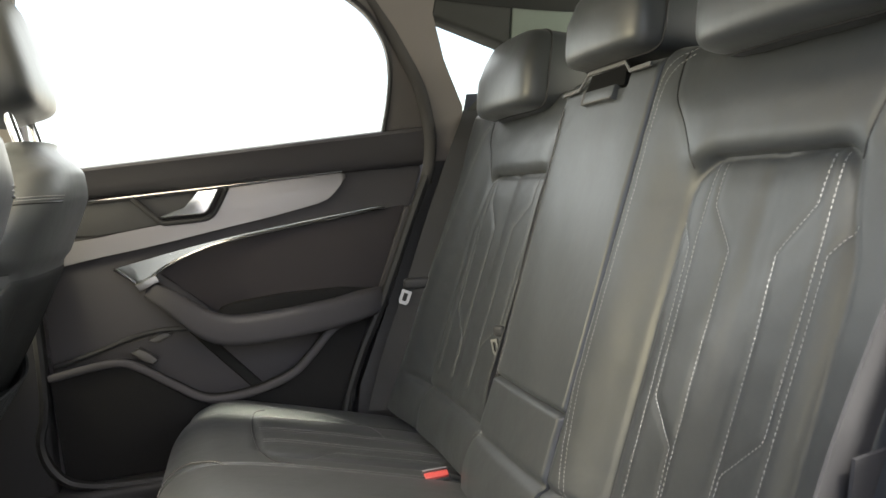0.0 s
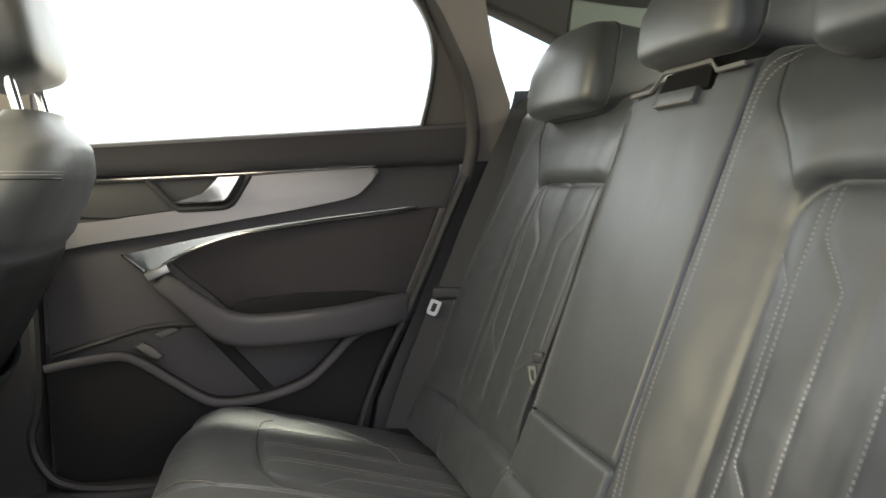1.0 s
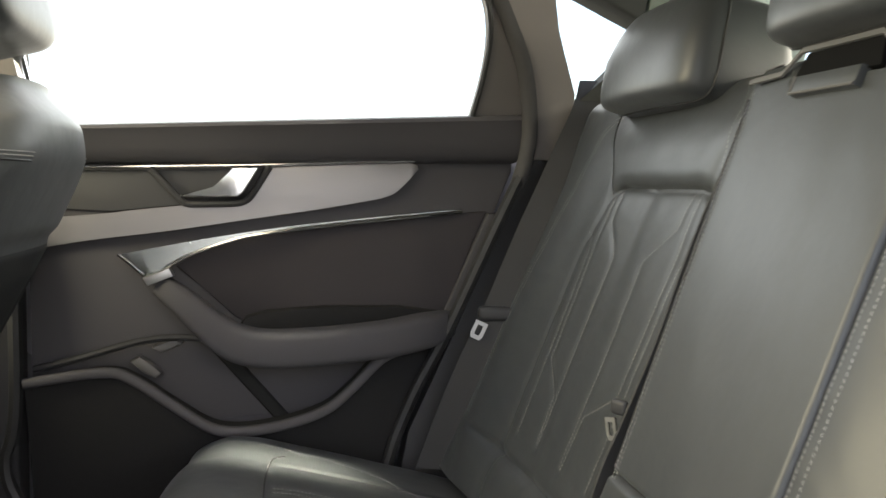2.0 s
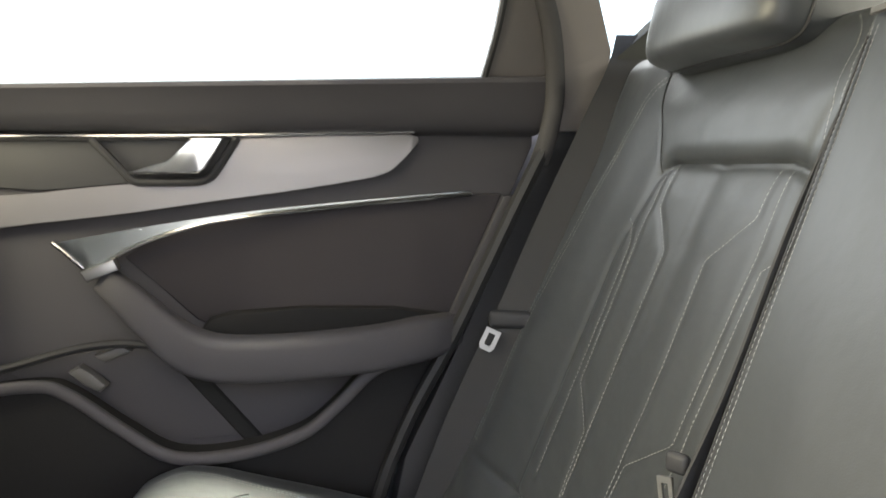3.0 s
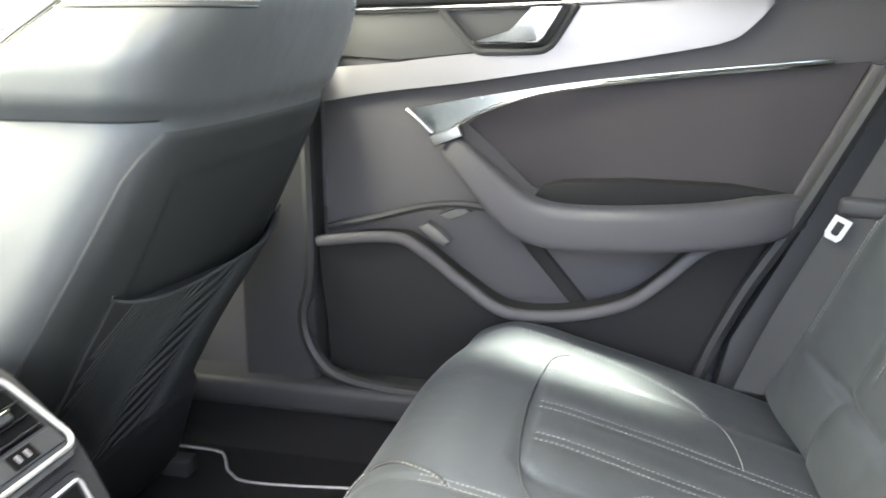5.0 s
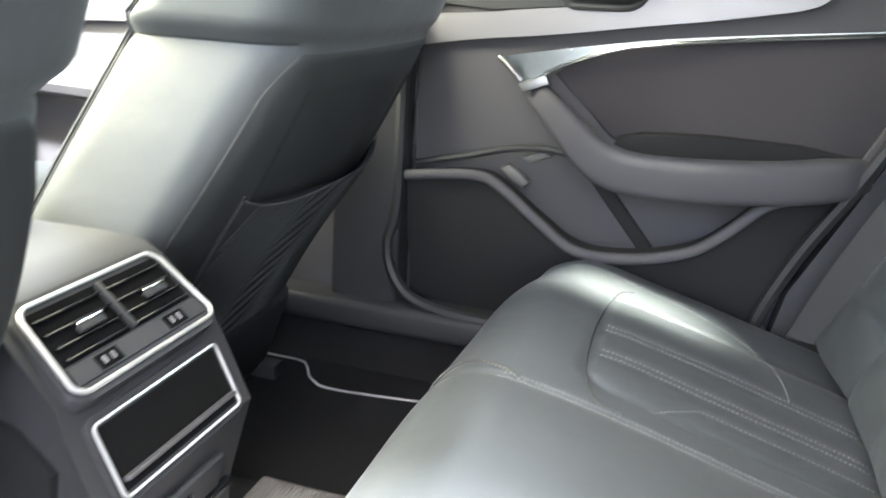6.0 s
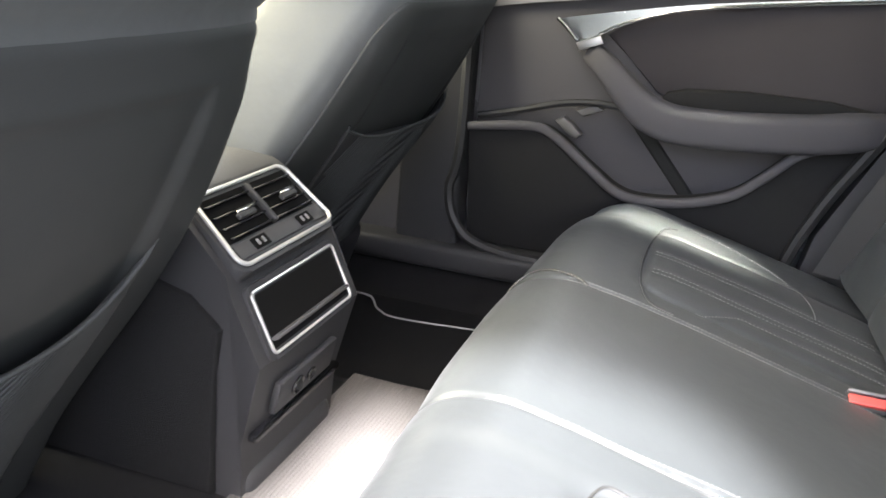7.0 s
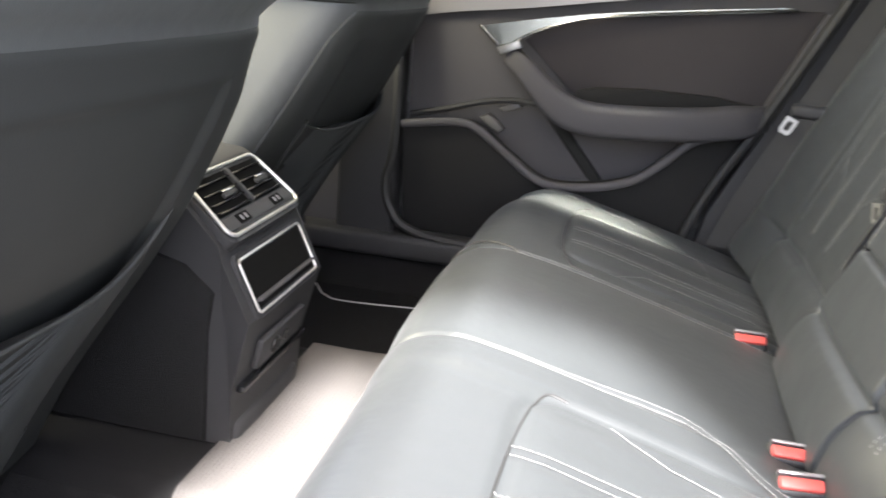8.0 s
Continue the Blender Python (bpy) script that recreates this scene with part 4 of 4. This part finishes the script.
def buckle(x, y, z, turn=0.0, tilt=35):
    t = thing("belt_buckle", "black seat belt buckle with a red release button", "buckle", "", "belt buckles")
    m = Matrix.Translation((x, y, z)) @ Matrix.Rotation(radians(tilt), 4, "X") @ Matrix.Rotation(radians(90 + turn), 4, "Z") @ Matrix.Scale(0.82, 4)
    b = box((0.030, 0.058, 0.085), (0, 0, -0.0425), 0.006, 3)
    bmesh.ops.transform(b, matrix=m, verts=b.verts)
    part("body", b, HARD, t)
    b = box((0.015, 0.050, 0.010), (-0.002, 0, 0.0015), 0.003, 3)
    bmesh.ops.transform(b, matrix=m, verts=b.verts)
    part("button", b, RED, t, "red release button")
    b = box((0.005, 0.052, 0.010), (0.0105, 0, 0.002), 0.002, 2)
    bmesh.ops.transform(b, matrix=m, verts=b.verts)
    part("slot_edge", b, ALU, t)
    return t


buckle(0.300, 0.216, 0.216)
buckle(0.304, -0.102, 0.227)
buckle(0.304, -0.155, 0.225, 4)


# ---- centre console ----
def center_console():
    t = thing("center_console", "black centre console with rear air vents and storage tray", "console")
    # body: lofted cross sections from front to rear lip
    prof = [(-1.2, 0.10), (-1.2, 0.40), (-0.62, 0.425), (-0.45, 0.428), (-0.405, 0.424), (-0.385, 0.413), (-0.330, 0.357), (-0.326, 0.342), (-0.322, 0.332), (-0.292, 0.268), (-0.300, 0.24), (-0.318, 0.17), (-0.322, 0.10), (-0.318, 0.085)]

    def width(x, z):
        return 0.104 + 0.0 * x + 0.006 * smooth01(0.42, 0.30, z) - 0.008 * smooth01(0.22, 0.12, z)

    bm = bmesh.new()
    rows = []
    for x, z in prof:
        w = width(x, z)
        rows.append([bm.verts.new((x, s * w, z)) for s in (-1, -0.9, -0.5, 0, 0.5, 0.9, 1)])
    for a, b in zip(rows, rows[1:]):
        for k in range(6):
            bm.faces.new((a[k], a[k + 1], b[k + 1], b[k]))
    for s in (0, 6):
        bm.faces.new([r[s] for r in rows] if s else [r[s] for r in rows][::-1])
    bmesh.ops.triangulate(bm, faces=[f for f in bm.faces if len(f.verts) > 4])
    body = part("body", bm, HARD, t, "black moulded console body", 30)
    arm = cushion_block((0.42, 0.19, 0.07), Matrix.Translation((-0.74, 0, 0.432)), 0.3, 0.25)
    part("armrest_lid", arm, LEATHER, t, "black padded armrest lid")

    # vent unit: a tilted frame; e1 across, e2 down the face, en out of it
    def unit(top, bottom):
        o = (Vector(top) + Vector(bottom)) / 2
        e2 = (Vector(bottom) - Vector(top)).normalized()
        e1 = Vector((0, 1, 0))
        en = e1.cross(e2).normalized()
        if en.x < 0:
            en = -en
        return o, e1, e2, en

    o, e1, e2, en = unit((-0.386, 0, 0.414), (-0.326, 0, 0.362))

    def rounded(w, h, r, n=5, skew=0.0):
        pts = []
        for cx, cy, a0 in ((w - r, h - r, 0), (-w + r, h - r, 90), (-w + r, -h + r, 180), (w - r, -h + r, 270)):
            for k in range(n + 1):
                a = radians(a0 + 90 * k / n)
                y = cy + r * math.sin(a)
                pts.append(((cx + r * math.cos(a)) * (1 + skew * y / h), y))
        return pts

    def at(a, b, c, base=(o, e1, e2, en)):
        q, x, y, n = base
        return q + x * a + y * b + n * c

    vent = part("vent_unit", prism(rounded(0.096, 0.050, 0.016, skew=0.04), lambda a, b, d: tuple(at(a, b, 0.004 - d)), 0.05, 0.004), HARD, t, "rear air vent unit")
    part("vent_frame", tube([at(a, b, 0.007) for a, b in rounded(0.090, 0.043, 0.014, 6, 0.05)], 0.0024, 8, closed=True, up=tuple(en)), SILVER, vent, "chrome frame")
    # The vent has no depth here: its inner shade is a black plate.
    part("vent_cavity", prism([(-0.082, -0.037), (0.082, -0.037), (0.084, 0.016), (-0.084, 0.016)], lambda a, b, d: tuple(at(a, b, 0.0045 - d)), 0.002, 0), HOLE_SHADE, vent, "black plate painted as the shade inside the air vent")
    for k, b in enumerate((-0.028, -0.014, 0.0, 0.012)):
        for s in (-1, 1):
            part("slat", box((0.008, 0.074, 0.0025), tuple(at(s * 0.042, b, 0.007)), 0.0008, 1, Matrix.Rotation(radians(-18), 4, "Y")), GLOSS, vent, "dark glossy slat")
    part("divider", box((0.052, 0.006, 0.008), tuple(at(0, -0.010, 0.008)), 0.002, 2, Matrix.Rotation(radians(41), 4, "Y")), HARD, vent)
    for s in (-1, 1):
        kn = part("slider", box((0.007, 0.030, 0.006), tuple(at(s * 0.042 + 0.003, -0.004, 0.013)), 0.002, 2, Matrix.Rotation(radians(41), 4, "Y")), HARD, vent)
        part("slider_edge", box((0.0025, 0.030, 0.0025), tuple(at(s * 0.042 + 0.003, -0.008, 0.016)), 0.0008, 1), CHROME, kn, "chrome edge")
    plate = part("switch_panel", prism([(-0.085, 0.019), (0.085, 0.019), (0.087, 0.036), (-0.087, 0.036)], lambda a, b, d: tuple(at(a, b, 0.007 - d)), 0.004, 0.001), HARD, vent, "dark strip with two thumbwheels")
    for s in (-1, 1):
        # Black blocks paint the shade of the wheel slots.
        part("wheel_well", box((0.013, 0.026, 0.003), tuple(at(s * 0.045, 0.0275, 0.0075)), 0.0005, 1, Matrix.Rotation(radians(41), 4, "Y")), HOLE_SHADE, plate)
        for q in (-0.006, 0.004):
            part("thumbwheel", box((0.007, 0.0035, 0.004), tuple(at(s * 0.045 + q, 0.0275, 0.0085)), 0.001, 2, Matrix.Rotation(radians(41), 4, "Y")), ALU, plate)

    # tray unit
    base2 = unit((-0.3225, 0, 0.333), (-0.294, 0, 0.272))
    tray = part("tray_unit", prism(rounded(0.092, 0.040, 0.008), lambda a, b, d: tuple(at(a, b, 0.004 - d, base2)), 0.03, 0.003), HARD, t, "storage tray unit")
    part("tray_frame", tube([at(a, b, 0.006, base2) for a, b in rounded(0.086, 0.033, 0.006, 4)], 0.0017, 8, closed=True, up=tuple(base2[3])), SILVER, tray, "thin chrome frame")
    # Shallow plate coloured black for the tray's inner shade.
    part("tray_opening", prism([(-0.082, -0.029), (0.082, -0.029), (0.082, 0.029), (-0.082, 0.029)], lambda a, b, d: tuple(at(a, b, 0.0046 - d, base2)), 0.002, 0), HOLE_SHADE, tray, "black plate painted as the shade inside the tray")
    part("tray_ledge", box((0.010, 0.160, 0.004), tuple(at(0, 0.019, 0.007, base2)), 0.001, 1, Matrix.Rotation(radians(-25), 4, "Y")), SOFT, tray, "grey ledge")

    # power socket with a lid below the tray
    sk = part("socket_plate", box((0.010, 0.13, 0.042), (-0.3035, 0.0, 0.209), 0.004, 2, Matrix.Rotation(radians(14), 4, "Y")), HARD, t)
    for y, q in ((-0.026, 0.010), (0.004, 0.0065)):
        ring = [Vector((-0.2965 + 0.25 * q * math.sin(a), y + q * math.cos(a), 0.209 + q * math.sin(a))) for a in [2 * math.pi * k / 20 for k in range(20)]]
        part("socket_ring", tube(ring, 0.0018, 6, closed=True), GLOSS, sk, "round power socket")
        part("socket_cap", tube([Vector((-0.299, y, 0.209)), Vector((-0.2935, y, 0.210))], q * 0.6, 14), RUBBER, sk)
    part("lower_ridge", box((0.012, 0.19, 0.010), (-0.312, 0.0, 0.175), 0.003, 2), GLOSS, t)
    part("foot", box((0.10, 0.19, 0.035), (-0.365, 0, 0.112), 0.012, 3), HARD, t)
    # side flap joint of the cladding
    # Carpet black on both flanks puts the low shade into the colour.
    part("side_cladding", prism([(-1.1, 0.105), (-1.1, 0.34), (-0.46, 0.352), (-0.372, 0.330), (-0.336, 0.300), (-0.345, 0.25), (-0.352, 0.105)], lambda a, b, d: (a, -0.113 + d, b), 0.008, 0.003), CARPET, t, "console side cladding, coloured carpet black for shade")
    part("side_cladding", prism([(-1.1, 0.105), (-1.1, 0.34), (-0.46, 0.352), (-0.372, 0.330), (-0.336, 0.300), (-0.345, 0.25), (-0.352, 0.105)], lambda a, b, d: (a, 0.113 - d, b), 0.008, 0.003), CARPET, t, "console side cladding, coloured carpet black for shade")
    return t


center_console()


# ---- floor mats ----
def tunnel_mat():
    def fn(u, v):
        x, y = -0.335 + 0.30 * u, -0.30 + 0.545 * v
        z = 0.105 - 0.10 * smooth01(0.20, 0.27, abs(y)) + 0.0004 * math.sin((x + 0.004 * noise.noise(Vector((x * 6, y * 6, 2)))) * 2 * math.pi / 0.0052) + 0.004 * noise.noise(Vector((x * 9, y * 9, 0)))
        return (x, y, z)
    t = tagged(part("floor_mat", surface(fn, 300, 60, (0, 0, -0.004)), MAT, None, "", 70), "pale beige ribbed mat lying over the centre tunnel", "mat")
    return t


tunnel_mat()


def dark_mat(side):
    t = thing("floor_mat", "black carpet mat with pale piping in the footwell", "mat", "", "footwell mats")
    out = [(-0.62, 0.30), (-0.62, 0.66), (-0.53, 0.66), (-0.505, 0.645), (-0.47, 0.60), (-0.40, 0.585), (-0.10, 0.63), (-0.06, 0.62), (-0.06, 0.30)]
    part("carpet", prism([(x, side * y) for x, y in out], lambda a, b, d: (a, b, 0.014 - d), 0.012, 0.003), CARPET, t)
    edge = [Vector((x, side * y, 0.014)) for x, y in spline(out[1:8], 5)]
    part("piping", tube(edge, 0.0022, 6), THREAD, t, "thin pale piping")
    return t


dark_mat(1)
dark_mat(-1)


# ---- front seats ----
def front_seat(cy, inner, hem, dx=0.0, flare=0.0, pinch=0.060):
    """A front seat seen from behind; inner is the side of its console edge (-1 or 1)."""
    t = thing("front_seat", "black leather front seat seen from behind with a net pocket", "seat", "", "front seats")

    def centre(z):
        return -0.455 + dx + 0.55 * (z - 0.45) - 0.035 * smooth01(0.72, 0.84, z)

    def half(z):
        w = 0.232 + 0.010 * smooth01(0.2, 0.45, z) - 0.065 * smooth01(0.66, 0.82, z) - 0.06 * smooth01(0.77, 0.838, z) - (0.05 if inner > 0 else 0.0) * smooth01(0.36, 0.18, z)
        d = 0.075 + 0.015 * smooth01(0.25, 0.5, z) - 0.02 * smooth01(0.6, 0.8, z) - 0.045 * smooth01(0.78, 0.84, z)
        return w, d

    def skin(q, z, grow=0.0):
        w, d = half(z)
        c, s = math.cos(q), math.sin(q)
        flat = 0.5 + 0.2 * smooth01(0.7, 0.84, z)
        ridge = 0.003 * smooth01(0.617, 0.633, z) * smooth01(0.83, 0.72, z) - 0.003 * bell(z - 0.618, 0.005)
        waist = (0.024 - pinch * min(max((z - 0.40) / 0.21, 0), 1) + 0.020 * smooth01(0.612, 0.64, z)) * smooth01(0.3, 0.9, abs(s))
        w += waist * smooth01(-0.95, -0.6, c)
        if s * inner > 0:
            w += flare * smooth01(0.68, 0.44, z) * smooth01(0.2, 0.9, abs(s))
        x = centre(z) + (d + grow + ridge) * math.copysign(abs(c) ** flat, c)
        y = cy + (w + grow + ridge) * math.copysign(abs(s) ** flat, s)
        if c < 0:
            x -= 0.06 * smooth01(0.3, 0.9, abs(s)) * smooth01(0.8, 0.6, z)
        else:
            x += 0.012 * (1 - abs(s)) * smooth01(0.2, 0.45, z)
        return Vector((x, y, z if z < 0.66 else 0.66 + (z - 0.66) * 0.84))

    bm = bmesh.new()
    nz, nq = 110, 120
    rows = [[bm.verts.new(skin(2 * math.pi * k / nq, 0.05 + 0.788 * j / nz)) for k in range(nq)] for j in range(nz + 1)]
    for a, b in zip(rows, rows[1:]):
        for k in range(nq):
            bm.faces.new((a[k], a[(k + 1) % nq], b[(k + 1) % nq], b[k]))
    bm.faces.new(rows[0][::-1])
    bm.faces.new(rows[-1])
    back = part("backrest", bm, LEATHER_BACK, t, "smooth black leather back", 50)
    for sgn in (-1, 1):
        part("seam", tube([skin(sgn * radians(a), 0.618, 0.0003) for a in range(52, 131, 3)], 0.0016, 6), RUBBER, back, "dark cross seam")
        pts = [skin(sgn * radians(122), z, 0.0008) for z in [0.24 + 0.02 * k for k in range(27)]]
        part("seam", tube(pts, 0.0020, 6), RUBBER, back, "dark side seam")
        part("seam_piping", tube([p + Vector((-0.006, 0, 0)) for p in pts], 0.0022, 6), LEATHER_BACK, back)

    # Dark band added round the seat foot; its colour stands in for shade.
    ring = [[skin(2 * math.pi * k / 72, 0.045 + (0.345 if inner > 0 else 0.23) * j / 10, 0.001 + 0.003 * math.sin(math.pi * j / 10)) for k in range(72)] for j in range(11)]
    bm = bmesh.new()
    vs = [[bm.verts.new(p) for p in row] for row in ring]
    for a, b in zip(vs, vs[1:]):
        for k in range(72):
            bm.faces.new((a[k], a[(k + 1) % 72], b[(k + 1) % 72], b[k]))
    part("foot_shade", bm, SHADE, t, "dark band painting shade round the foot of the back")

    for sgn in (-1, 1):
        part("seam", tube([skin(sgn * radians(a), 0.725, 0.0002) for a in range(20, 131, 3)], 0.0014, 6), RUBBER, back, "dark upper seam")
        for dz in (0.006, 0.011):
            bm = bmesh.new()
            for a in range(20, 130, 2):
                p, q = skin(sgn * radians(a), 0.725 + dz, 0.0006), skin(sgn * radians(a + 1.3), 0.725 + dz, 0.0006)
                tube([p, q], 0.0006, 5, bm)
            part("stitch_line", bm, THREAD, back, "pale double stitching")

    # moulded back panel: a rounded plate following the rear face
    def panel(u, v):
        a = -60 + 120 * u
        e = abs(2 * u - 1)
        top = 0.612 - 0.05 * max(0, (e - 0.72) / 0.28) ** 2.5
        z = 0.12 + (top - 0.12) * v
        rim = min(1 - e, (1 - v) * 1.6)
        sunk = min(0.158 - 0.24 * math.sqrt(abs(math.sin(radians(a)))), 0.568 - z)
        proud = (0.0075 if inner > 0 else 0.003) * smooth01(0.010, 0.0, sunk) * smooth01(0.02, 0.3, rim)
        return skin(radians(a), z, 0.003 - 0.005 * bell(rim, 0.022) + proud)

    shell = part("back_panel", surface(panel, 150, 110, (-0.008, 0, 0)), SHELL, t, "smooth moulded back panel", 50)
    rim_line = [panel(0.0, v / 14) for v in range(15)] + [panel(u / 30, 1.0) for u in range(31)] + [panel(1.0, 1 - v / 14) for v in range(15)]
    part("panel_joint", tube(rim_line, 0.0010, 6), RUBBER, shell, "dark joint round the panel")
    def net(u, v):
        a = radians(-30 + 74 * u) if inner < 0 else radians(-27 + 54 * u)
        sag = max(0, math.sin(math.pi * u)) ** 0.8
        top = hem - (0.024 if inner < 0 else 0.055) * sag
        z = 0.13 + (top - 0.13) * v
        p = skin(a, z, 0.010)
        return p + Vector((0.014 * sag ** 0.9 * (0.4 + 0.6 * v), 0, 0))

    pocket = part("net_pocket", surface(net, 60, 30, (-0.006, 0, 0)), NET, t, "black elastic net pocket")
    ribs = bmesh.new()
    for k in range(-22, 48):
        line = []
        for j in range(11):
            v = j / 10
            u = k / 48 + 0.42 * v
            if 0.02 < u < 0.98:
                line.append(net(u, v) + Vector((0.0012, 0, 0)))
        if len(line) > 2:
            tube(line, 0.0011, 4, ribs)
    tagged(part("net_weave", ribs, NET_RIB, pocket), "", "", "", "stuff")
    part("pocket_hem", tube([net(k / 36, 1.0) + Vector((0.001, 0, 0.002)) for k in range(37)], 0.0022, 6), NET_RIB, pocket, "grey elastic hem")
    for k in (0.0, 1.0):
        e = net(k, 1.0)
        part("hem_strap", tube([net(k, 0.4), net(k, 0.8), e, e + Vector((0.004, (0.003 if k else -0.003), 0.008))], 0.0016, 6), NET_RIB, pocket)

    # head restraint
    m = Matrix.Translation((-0.312 + dx, cy, 0.950)) @ Matrix.Rotation(radians(-14), 4, "Y")
    hr = part("headrest", cushion_block((0.115, 0.27, 0.205), m, 0.4, 0.42, 48, 32), LEATHER, t, "padded leather head restraint", 60)
    for s in (-0.085, 0.085):
        part("post", tube([Vector((-0.268 + dx, cy + s, 0.77)), Vector((-0.292 + dx, cy + s, 0.88))], 0.0075, 12), CHROME, hr, "chrome post")
    # cushion and base
    part("seat_cushion", cushion_block((0.52, 0.50, 0.16), Matrix.Translation((-0.86 + dx, cy, 0.26)), 0.3, 0.3), LEATHER, t)
    if inner < 0:
        part("lower_valance", box((0.10, 0.44, 0.19), (-0.585 + dx, cy, 0.115), 0.03, 3, Matrix.Rotation(radians(20), 4, "Y")), HARD, t, "black plastic valance under the back")
    part("seat_base", box((0.44, 0.40, 0.14), (-0.86 + dx, cy, 0.11), 0.02, 2), HARD, t)
    for s in (-0.19, 0.19):
        part("seat_rail", box((0.46, 0.035, 0.035), (-0.76, cy + s, 0.022), 0.006, 2), HARD, t)
    return t


front_seat(0.40, -1, 0.440)
front_seat(-0.40, 1, 0.425, 0.05, 0.034, 0.030)
